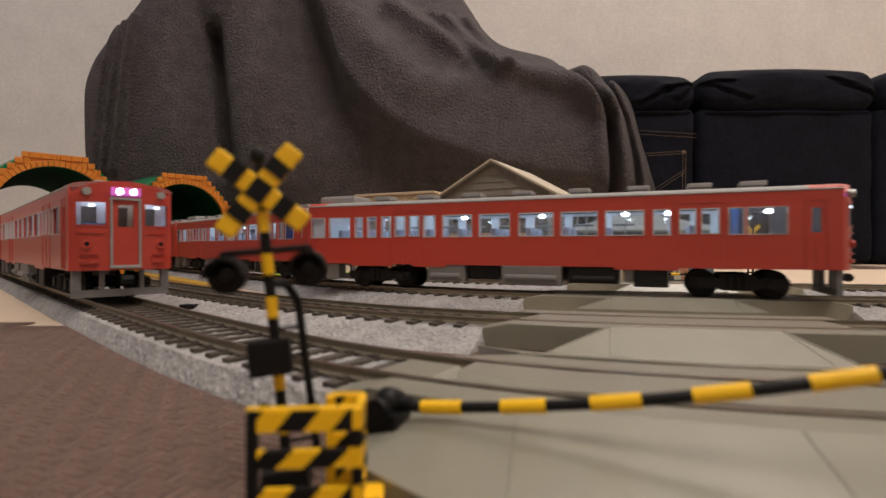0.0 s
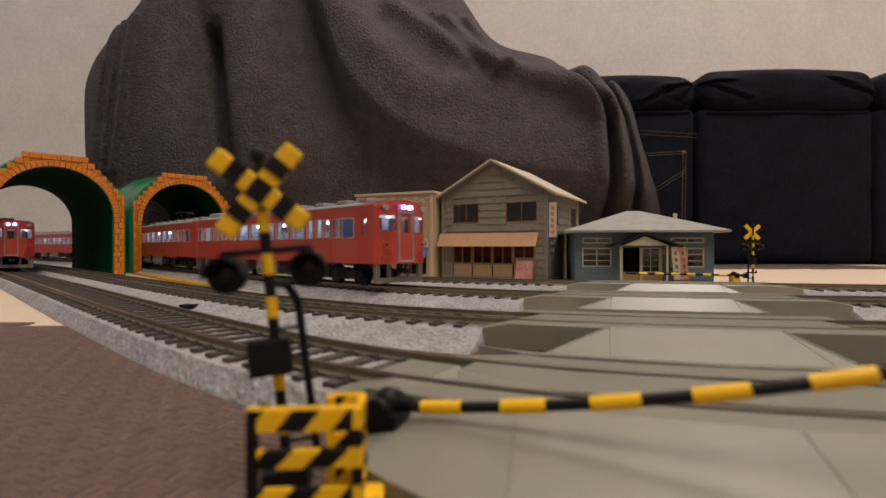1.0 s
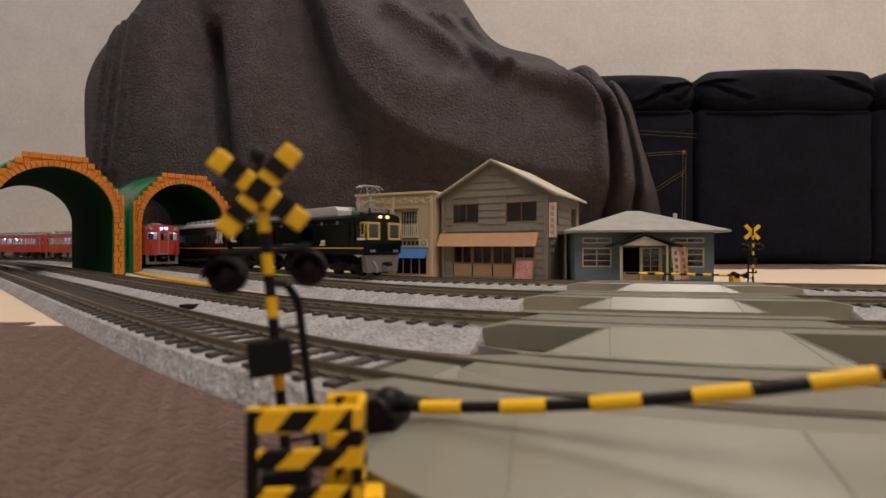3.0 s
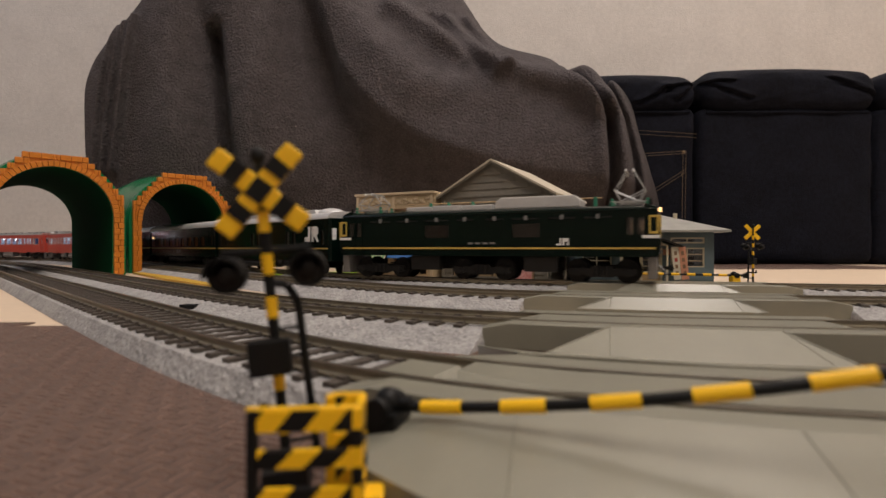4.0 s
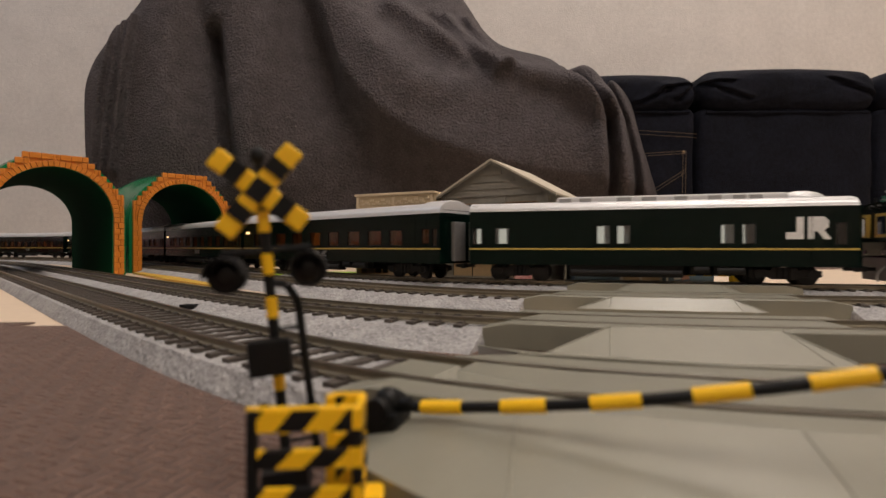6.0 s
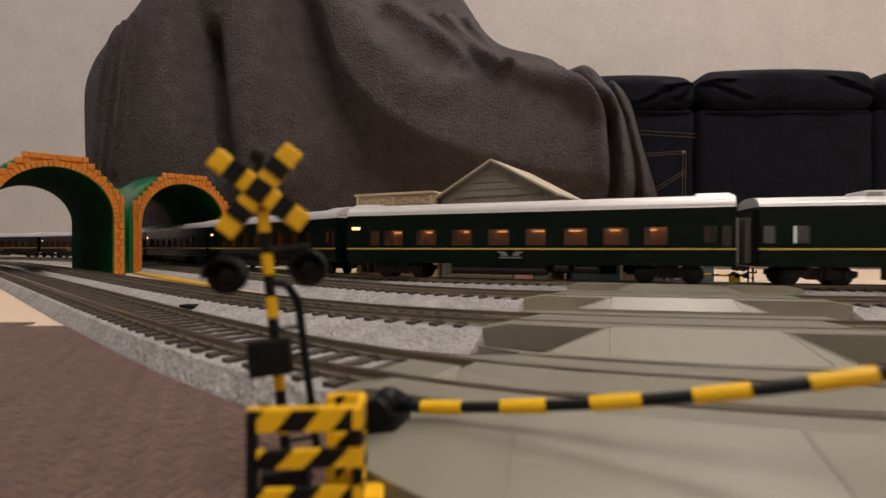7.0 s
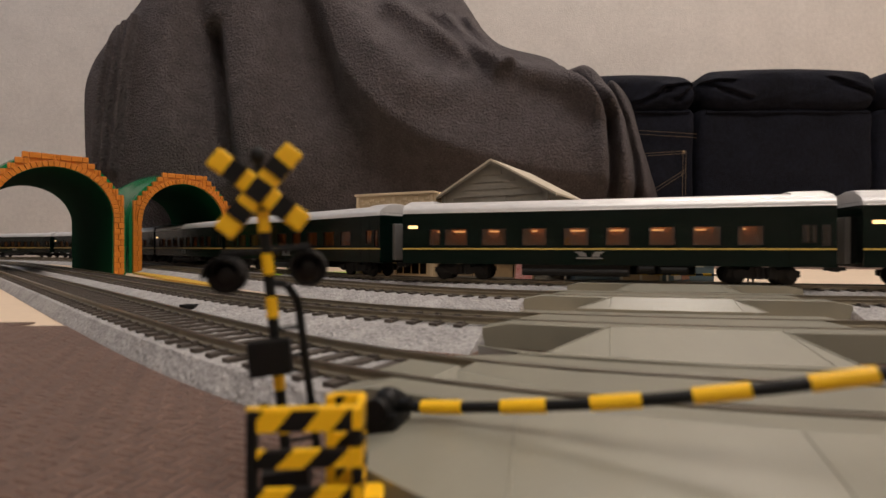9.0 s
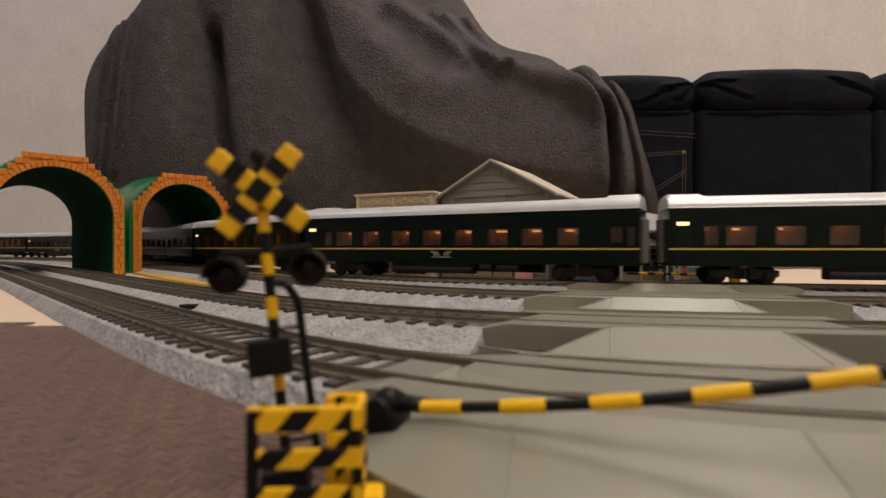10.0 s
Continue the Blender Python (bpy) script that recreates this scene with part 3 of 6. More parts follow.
def tunnel(x, y, turn, length):
    t = empty("toy_tunnel", at(x, y, 2, 0, 0, turn), "green plastic toy tunnel with an orange brick portal", "toy tunnel", "toy tunnels")
    inner, row = 45.5, 5.65
    steps = [(54.8 if k < 14 else 54.8 - 4.95 * (k - 13)) for k in range(20)]   # half width of each course
    bm = bmesh.new()
    out = [(54.4, -2.2)]
    for k, w in enumerate(steps):
        out += [(w - 0.4, k * row - (2.2 if k == 0 else 0)), (w - 0.4, (k + 1) * row - 0.3)]
    ring = arch(inner + 0.8, 56)
    prism(bm, out[1:] + [(-a, b) for a, b in out[:0:-1]] + [(-inner - 0.8, -2.2)] + ring[::-1] + [(inner + 0.8, -2.2)], 1.6, 6)
    portal = part("portal", bm, M_ORANGE, t, "orange moulded brick portal")

    def brick(a0, a1, b0, b1, d=0.0):
        bm = bmesh.new()
        quad_box(bm, a0 + 0.22, a1 - 0.22, d, 2.4, b0 + 0.22, b1 - 0.22)
        part("brick", bm, M_ORANGE, portal, bevel=0.45)
    for k, w in enumerate(steps):
        z0 = k * row
        zc = z0 + row * 0.25
        if zc < 56:
            lo = inner + 0.3
        else:
            r2 = (inner + 5.4) ** 2 - (zc - 56) ** 2
            lo = math.sqrt(r2) if r2 > 0 else 0.0
        wide = 8.6 if lo < w - 11 else (w - lo) * (0.42 if k % 2 else 0.58)
        for sgn in (1, -1):
            p = w
            while p > lo + 1.0:
                q = max(lo, p - wide * (0.6 if p == w and k % 2 and lo < w - 11 else 1))
                if q - lo < 1.6:
                    q = lo
                brick(min(p * sgn, q * sgn), max(p * sgn, q * sgn), z0, z0 + row, 0.5 * ((k + int(p)) % 2))
                p = q
    # voussoirs of the ring
    n = 35
    for i in range(n):
        w0, w1 = math.pi * (i + 0.05) / n, math.pi * (i + 0.95) / n
        bm = bmesh.new()
        r0, r1 = inner, inner + 5.2
        prism(bm, [(r0 * math.cos(w0), 56 + r0 * math.sin(w0)), (r1 * math.cos(w0), 56 + r1 * math.sin(w0)), (r1 * math.cos(w1), 56 + r1 * math.sin(w1)), (r0 * math.cos(w1), 56 + r0 * math.sin(w1))], -0.7, 2.4)
        part("voussoir", bm, M_ORANGE, portal, bevel=0.4)
    # shell: bulges a little and runs back
    bm = bmesh.new()
    rings = []
    for k in range(13):
        q = k / 12
        puff = 1.02 + 0.045 * math.sin(q * math.pi) + 0.012 * math.sin(q * 17)
        ring = []
        prof_o = [(56, -2.2)] + arch(56, 54.5) + [(-56, -2.2)]
        prof_i = [(-inner, -2.2)] + arch(inner, 56)[::-1] + [(inner, -2.2)]
        for a, b in prof_o:
            ring.append(bm.verts.new((a * (puff if b > 1 else 1.02), 6 + q * length, b * puff if b > 1 else b)))
        for a, b in prof_i:
            ring.append(bm.verts.new((a, 6 + q * length, b)))
        rings.append(ring)
    m = len(rings[0])
    for a, b in zip(rings, rings[1:]):
        for i in range(m):
            j = (i + 1) % m
            face = bm.faces.new((a[i], a[j], b[j], b[i]))
            # inner faces take the green darkened for shade
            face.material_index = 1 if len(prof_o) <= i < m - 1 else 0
    bm.faces.new(rings[0][::-1])
    bm.faces.new(rings[-1])
    part("shell", bm, [M_GREEN, M_GREENSHADE], t, "glossy green moulded tunnel shell", smooth=0.5)
    return t


tunnel(-357.5, 476, 45, 205)
tunnel(-304.5, 608.5, 45, 190)
bm = bmesh.new()
prism(bm, [(-338, 560), (-312, 560), (-236, 462), (-165, 378), (-160, 362), (-245, 450)], -0.4, 1.6, lambda a, d, b: (a, b, d))
tagged(part("base_board", bm, M_YELLOWB, None), "thin yellow plastic base board beside the tunnel", "toy base")
bm = bmesh.new()
quad_box(bm, -150, -72, 452, 500, -0.4, 5.0)
tagged(part("grass_board", bm, M_LIME, None, bevel=0.5), "lime green plastic grass board behind the tracks", "toy base")


# ---- crossing signals and gates ----
def crossing_signal(m, label):
    t = empty("crossing_signal", m, label, "crossing signal", "crossing signals")
    bm = bmesh.new()
    rod(bm, (0, 0, 0), (0, 0, 31.2), 0.62, 12)
    quad_box(bm, -2.6, 2.6, -2.6, 2.6, -2.3, 0.9)
    part("mast", bm, M_BLACK, t)
    for z0 in (4.6, 9.9, 18.5, 23.6, 28.6):
        bm = bmesh.new()
        rod(bm, (0, 0, z0), (0, 0, z0 + 2.5), 0.70, 12)
        part("mast_band", bm, M_YELLOW, t)
    for sgn in (1, -1):
        bm = bmesh.new()
        q = Matrix.Translation((0, -0.9 - (0.02 if sgn > 0 else 0.0), 33.4)) @ Matrix.Rotation(radians(42 if sgn > 0 else -46), 4, "Y")
        quad_box(bm, -6.4, 6.4, -0.42, 0.42, -1.25, 1.25, q)
        ob = part("cross_board", bm, M_YELLOW, t, bevel=0.38)
        for a, b in ((-4.2, -2.4), (2.4, 4.2)) + (((-1.1, 1.1),) if sgn > 0 else ()):
            bm = bmesh.new()
            quad_box(bm, a, b, -0.60, -0.40, -1.27, 1.27, q)
            part("black_band", bm, M_BLACK, ob)
    bm = bmesh.new()
    ball(bm, (0, 0.3, 37.6), 0.95, 1, 1, 1.15)
    rod(bm, (0, 0, 29), (0, 0.3, 37.4), 0.5, 8)
    part("cap", bm, M_BLACK, t)
    bm = bmesh.new()
    rod(bm, (-5.0, 0, 26.4), (5.0, 0, 26.4), 0.42, 8)
    rod(bm, (-5.0, 0, 26.4), (-5.0, -0.5, 23), 0.42, 8)
    rod(bm, (5.0, 0, 26.4), (5.0, -0.5, 23), 0.42, 8)
    part("lamp_arm", bm, M_BLACK, t)
    for sx in (-4.6, 4.6):
        bm = bmesh.new()
        rod(bm, (sx, -0.6, 23.9), (sx, 1.6, 23.9), 2.15, 18)
        ball(bm, (sx, 1.8, 23.9), 1.5)
        for k in range(9):   # hood
            w0, w1 = math.pi * k / 9, math.pi * (k + 1) / 9
            p = [(sx + 2.2 * math.cos(w), y, 23.9 + 2.2 * math.sin(w)) for w, y in ((w0, -0.6), (w1, -0.6), (w1, -3.0), (w0, -3.0))]
            p2 = [(sx + 1.95 * math.cos(w), y, 23.9 + 1.95 * math.sin(w)) for w, y in ((w0, -0.6), (w1, -0.6), (w1, -3.0), (w0, -3.0))]
            v = [bm.verts.new(c) for c in p] + [bm.verts.new(c) for c in p2]
            bm.faces.new(v[:4]); bm.faces.new(v[4:][::-1]); bm.faces.new((v[2], v[3], v[7], v[6]))
        bmesh.ops.remove_doubles(bm, verts=bm.verts, dist=0.01)
        lamp = part("flasher_lamp", bm, M_BLACK, t, smooth=0.7)
        bm = bmesh.new()
        ball(bm, (sx, -0.55, 23.9), 1.55, 1, 0.35, 1)
        part("lens", bm, M_LENS, lamp, smooth=1.0)
    bm = bmesh.new()
    quad_box(bm, -2.9, 1.9, -2.2, -0.5, 12.0, 16.2)
    part("relay_box", bm, M_BLACK, t, bevel=0.3)
    bm = bmesh.new()
    for a, b in (((0.4, 0.2, 22.6), (1.9, 0.3, 22.2)), ((1.9, 0.3, 22.2), (3.0, 0.4, 20.0)), ((3.0, 0.4, 20.0), (3.6, 0.8, 0.3))):
        rod(bm, a, b, 0.5, 8)
    ball(bm, (3.0, 0.4, 20.0), 0.52)
    part("brace", bm, M_BLACK, t)
    bm = bmesh.new()
    quad_box(bm, -2.0, 4.4, -0.7, 0.9, 6.6, 7.4)
    rod(bm, (-2.0, 0, 7), (-2.0, 0, 8.4), 0.5)
    part("step", bm, M_BLACK, t)
    for z in (3.4, 13.6, 17.0):
        bm = bmesh.new()
        rod(bm, (0, 0.3, z), (2.5 + (21 - z) * 0.08, 0.5, z), 0.25, 6)
        part("rung", bm, M_BLACK, t)
    return t


near_signal = crossing_signal(at(-18.6, 61.5, 2, 1.5, -5.0, 10), "yellow and black crossing signal mast with twin lamps beside the track")
crossing_signal(at(202, 335, 5.2, 0, 0, 178), "yellow crossbuck signal mast seen from behind past the station")


def crossing_gate(m, length, tilt, flip, label, sag=0.0):
    t = empty("crossing_gate", m, label, "crossing gate", "crossing gates")
    bm = bmesh.new()
    quad_box(bm, -2.6, 2.6, -2.4, 2.4, -2.4, 5.0)
    part("machine", bm, M_YELLOW if flip else M_BLACK, t, bevel=0.35)
    bm = bmesh.new()
    rod(bm, (0, -3.0, 5.2), (0, 3.0, 5.2), 1.7, 14)
    ball(bm, (0.4, 0, 6.0), 1.9)
    part("pivot", bm, M_BLACK, t, smooth=0.7)
    q = Matrix.Translation((0, 0, 5.3)) @ Matrix.Rotation(radians(-tilt), 4, "Y")
    bm = bmesh.new()
    rod(bm, q @ Vector((-7, 0, 0)), q @ Vector((4, 0, 0)), 0.85, 10)
    quad_box(bm, -9.2, -6.2, -1.2, 1.2, -1.8, 1.4, q)
    part("counterweight", bm, M_BLACK, t, bevel=0.2)
    def along(s):
        u = s / length
        return q @ Vector((s, 0, -4 * sag * u * (1 - u)))
    arm_b = bmesh.new()
    n = 24
    for i in range(n):
        rod(arm_b, along(2 + (length - 2) * i / n), along(2 + (length - 2) * (i + 1) / n), 0.68, 10)
    bmesh.ops.remove_doubles(arm_b, verts=arm_b.verts, dist=0.02)
    arm = part("gate_arm", arm_b, M_BLACK, t, "black and yellow gate arm", smooth=0.7)
    s = 5.3
    while s + 5 < length:
        bm = bmesh.new()
        rod(bm, along(s), along(s + 5.5), 0.88, 14)
        part("yellow_sleeve", bm, M_YELLOW, arm, smooth=0.7)
        s += 10.6
    return t


crossing_gate(at(-7.6, 68.4, 2.3, 0, 0, -22.5), 80, 12.5, False, "black crossing gate with a striped arm lowered over the road", 2.75)
crossing_gate(at(190, 335, 5.2, 0, 0, 183), 72, 1.2, True, "yellow crossing gate with a striped arm lowered before the station")


def guard_fence(m):
    t = empty("guard_fence", m, "yellow and black striped guard fence round the gate", "guard fence")
    w, d, h = 10.9, 4.6, 10.6
    for k, (z0, z1) in enumerate(((8.5, 10.6), (4.9, 6.6), (1.0, 2.8))):
        for (a, b) in (((0, 0), (w, 0)), ((w, 0), (w, d)), ((w - 3.4, d), (w, d))):
            y, c = bmesh.new(), bmesh.new()
            A, B = Vector((a[0], a[1], 0)), Vector((b[0], b[1], 0))
            u = (B - A).normalized()
            l = (B - A).length
            n = 4 if l > 9 else (2 if l > 4 else 1)
            for i in range(-1, n + 1):
                bm = y if (i + k) % 2 == 0 else c
                lo0, lo1 = max(0, l * i / n), max(0, min(l, l * (i + 1) / n))
                hi0, hi1 = min(l, max(0, l * i / n + 1.7)), min(l, l * (i + 1) / n + 1.7)
                lo0 = min(lo0, l)
                if hi1 - hi0 < 0.05 and lo1 - lo0 < 0.05:
                    continue
                nrm = Vector((u.y, -u.x, 0)) * 0.45
                ring = [A + u * lo0 + Vector((0, 0, z0)), A + u * lo1 + Vector((0, 0, z0)), A + u * hi1 + Vector((0, 0, z1)), A + u * hi0 + Vector((0, 0, z1))]
                f = [bm.verts.new(p + nrm) for p in ring]
                g = [bm.verts.new(p - nrm) for p in ring]
                bm.faces.new(f); bm.faces.new(g[::-1])
                for i2 in range(4):
                    j2 = (i2 + 1) % 4
                    bm.faces.new((f[j2], f[i2], g[i2], g[j2]))
            bar = part("bar", y, M_YELLOW, t)
            part("black_band", c, M_BLACK, bar)
    for x, y in ((0.5, 0), (w - 0.1, 0), (w - 0.1, d), (w - 3.4, d)):
        bm = bmesh.new()
        quad_box(bm, x - 0.5, x + 0.5, y - 0.6, y + 0.6, -2.1, h + 0.1)
        post = part("post", bm, M_BLACK if x < 1 else M_YELLOW, t, bevel=0.15)
        if x > 1:
            for z0 in (-1.0, 3.2, 7.0):
                bm = bmesh.new()
                quad_box(bm, x - 0.53, x + 0.53, y - 0.63, y + 0.63, z0, z0 + 1.7)
                part("black_band", bm, M_BLACK, post)
    for a, b in (((0, 0), (w, 0)), ((w, 0), (w, d)), ((w - 3.4, d), (w, d))):
        bm = bmesh.new()
        rod(bm, (a[0], a[1], h + 0.05), (b[0], b[1], h + 0.05), 0.32, 8)
        part("top_rail", bm, M_YELLOW, t, smooth=0.8)
    bm = bmesh.new()
    quad_box(bm, w - 1, w + 2.4, 0.5, 4.0, -2.1, 1.4)
    part("foot", bm, M_YELLOW, t, bevel=0.3)
    return t


guard_fence(at(-19.3, 50.6, 2, 0, 0, 4))


# ---- model buildings ----
def wall_bars(bm, a0, a1, z0, z1, d0, d1, holes):
    """One wall from a0 to a1 with square holes (a, b, low, high) through it."""
    xs = sorted({a0, a1, *[v for h in holes for v in h[:2]]})
    zs = sorted({z0, z1, *[v for h in holes for v in h[2:]]})
    xs, zs = [v for v in xs if a0 <= v <= a1], [v for v in zs if z0 <= v <= z1]

    def solid(i, k):
        if not (0 <= i < len(xs) - 1 and 0 <= k < len(zs) - 1):
            return False
        mx, mz = (xs[i] + xs[i + 1]) / 2, (zs[k] + zs[k + 1]) / 2
        return not any(h[0] < mx < h[1] and h[2] < mz < h[3] for h in holes)
    made = {}

    def v(i, k, d):
        if (i, k, d) not in made:
            made[i, k, d] = bm.verts.new((xs[i], d, zs[k]))
        return made[i, k, d]
    for i in range(len(xs) - 1):
        for k in range(len(zs) - 1):
            if not solid(i, k):
                continue
            bm.faces.new((v(i, k, d0), v(i + 1, k, d0), v(i + 1, k + 1, d0), v(i, k + 1, d0)))
            bm.faces.new((v(i, k, d1), v(i, k + 1, d1), v(i + 1, k + 1, d1), v(i + 1, k, d1)))
            for di, dk, p, q in ((-1, 0, (i, k), (i, k + 1)), (1, 0, (i + 1, k), (i + 1, k + 1)), (0, -1, (i, k), (i + 1, k)), (0, 1, (i, k + 1), (i + 1, k + 1))):
                if not solid(i + di, k + dk):
                    bm.faces.new((v(*p, d0), v(*q, d0), v(*q, d1), v(*p, d1)))


def box_part(name, parent, mat, *b, bevel=0.0, label="", m=None):
    bm = bmesh.new()
    quad_box(bm, *b, m)
    return part(name, bm, mat, parent, label, bevel=bevel)


def window(parent, a0, a1, z0, z1, d, mat, cols, rows, bar=0.45, pane=None, name="window"):
    """A window frame with bars in an opening; d is the wall's face, towards the viewer is smaller."""
    bm = bmesh.new()
    for p, q in ((a0, a0 + bar), (a1 - bar, a1)):
        quad_box(bm, p, q, d - 0.4, d + 0.9, z0, z1)
    for p, q in ((z0, z0 + bar), (z1 - bar, z1)):
        quad_box(bm, a0 + bar, a1 - bar, d - 0.4, d + 0.9, p, q)
    for i in range(1, cols):
        x = a0 + (a1 - a0) * i / cols
        quad_box(bm, x - bar * 0.35, x + bar * 0.35, d, d + 0.7, z0 + bar, z1 - bar)
    for i in range(1, rows):
        z = z0 + (z1 - z0) * i / rows
        quad_box(bm, a0 + bar, a1 - bar, d + 0.05, d + 0.65, z - bar * 0.3, z + bar * 0.3)
    w = part(name, bm, mat, parent)
    bm = bmesh.new()
    quad_box(bm, a0 + bar, a1 - bar, d + 0.9, d + 1.05, z0 + bar, z1 - bar)
    g = part("pane", bm, M_GLASS, w)
    g.visible_shadow = False
    return w


def sign_bars(parent, rects, d, mat):
    for a0, a1, z0, z1 in rects:
        box_part("sign_mark", parent, mat, a0, a1, d - 0.12, d, z0, z1)


def shop_row():
    t = empty("model_shop", at(-77, 458, 2.4, 0, 0, -24.5), "tan two-storey model shop pair with striped awnings", "model building", "model town buildings")
    W, H, D = 76.0, 71.0, 44.0
    box_part("base_plate", t, M_ROAD, -2, W + 2, -5, D + 2, -2.8, 0)
    holes = [(10.5, 25.5, 36, 57), (44.5, 60.5, 36, 57), (4, 33, 3, 23), (39, 70, 3, 23)]
    bm = bmesh.new()
    wall_bars(bm, 0, W, 0, H, 0, 2.2, holes)
    part("front_wall", bm, M_TAN, t)
    for x0 in (0, W - 2.2):
        box_part("side_wall", t, M_TAN, x0, x0 + 2.2, 2.2, D, 0, H)
    box_part("back_wall", t, M_TAN, 2.2, W - 2.2, D - 2.2, D, 0, H)
    box_part("roof", t, M_TANTRIM, 0.5, W - 0.5, 2, D, H - 4, H - 2)
    box_part("floor_slab", t, M_DARKROOM, 2.2, W - 2.2, 2.2, D - 2.2, 24, 26)
    box_part("inner_wall", t, M_DARKROOM, 2.4, W - 2.4, 26, 27, 0, H - 5)
    box_part("cornice", t, M_TANTRIM, -1.2, W + 1.2, -1.6, 2.4, H, H + 2.2, bevel=0.4)
    box_part("cornice", t, M_TANTRIM, W - 2.2, W + 1.2, 2.4, D, H, H + 2.2, bevel=0.4)
    for x in (0.4, W / 2 - 1.4, W - 3.2):
        box_part("pilaster", t, M_TANTRIM, x, x + 2.6, -0.9, 0, 0, H - 0.5, bevel=0.2)
    for i in range(13):
        x = 4 + i * 5.4
        box_part("dentil", t, M_TANTRIM, x, x + 3.2, -0.7, 0, H - 4.5 - (i % 2) * 1.8, H - 2.6 - (i % 2) * 1.8)
        box_part("dentil", t, M_TANTRIM, x + 1.8, x + 4.6, -0.7, 0, H - 7.4, H - 6.2)
    for x0, x1 in ((10.5, 25.5), (44.5, 60.5)):
        window(t, x0, x1, 36, 57, 0.6, M_CREAM, 6, 6)
        box_part("lintel", t, M_WOOD, x0 - 5, x1 + 1.5, -2.2, 0, 58.2, 59.2)
        b = box_part("balcony", t, M_WHITESIGN, x0 - 3, x1 + 2, -3.0, -0.1, 34.4, 35.4)
        box_part("rail", b, M_WHITESIGN, x0 - 3, x1 + 2, -3.0, -2.3, 44.4, 45.4)
        n = 12
        for i in range(n):
            x = x0 - 2.6 + (x1 - x0 + 4.4) * i / (n - 1)
            box_part("baluster", b, M_WHITESIGN, x - 0.42, x + 0.42, -2.9, -2.4, 35.4, 44.4)
    s = box_part("sign_board", t, M_PINKSIGN, 2.5, 33.5, -1.1, -0.1, 26.5, 33, label="faded pink shop sign with bar marks")
    sign_bars(s, [(4 + i * 0.2, 8, 27.6 + i * 2, 28.6 + i * 2) for i in range(3)] + [(11 + i * 4.3, 13.9 + i * 4.3, 28, 31.6) for i in range(3)], -1.1, M_REDINK)
    sign_bars(s, [(25, 31.5, 27.8, 32)], -1.1, M_WOOD)
    s = box_part("sign_board", t, M_WHITESIGN, 35.5, 71, -1.1, -0.1, 26.5, 33, label="ivory shop sign with black bar marks")
    sign_bars(s, [(37, 40.5, 27.8, 28.6), (37, 39.5, 30, 30.8)] + [(44 + i * 3.9, 47.2 + i * 3.9, 27.9, 31.7) for i in range(5)] + [(65.2, 69.6, 28, 28.5), (65.2, 65.8, 28.5, 31), (69, 69.6, 28.5, 31), (66, 69, 31.2, 31.7)], -1.1, M_INK)
    sl = Matrix.Translation((0, -0.2, 25.5)) @ Matrix.Rotation(radians(52), 4, "X")
    aw = box_part("awning", t, M_CREAM, 0.5, 33, -11, 0, -0.4, 0.2, label="green and white striped awning", m=sl)
    for i in range(11):
        x = 0.6 + i * 2.97
        box_part("stripe", aw, M_GREENCLOTH, x, x + 1.6, -11.1, 0.05, -0.1, 0.35, m=sl)
    box_part("awning", t, M_BLUE, 35, 71, -10.5, 0, -0.4, 0.3, label="blue canvas awning", m=sl, bevel=0.2)
    for x0, x1 in ((4, 33), (39, 70)):
        window(t, x0, x1, 3, 23, 0.6, M_KICK, 4, 1, 0.9, name="shopfront")
    box_part("plinth", t, M_TANTRIM, -0.5, W + 0.5, -1.2, 0, 0, 2.4)
    return t


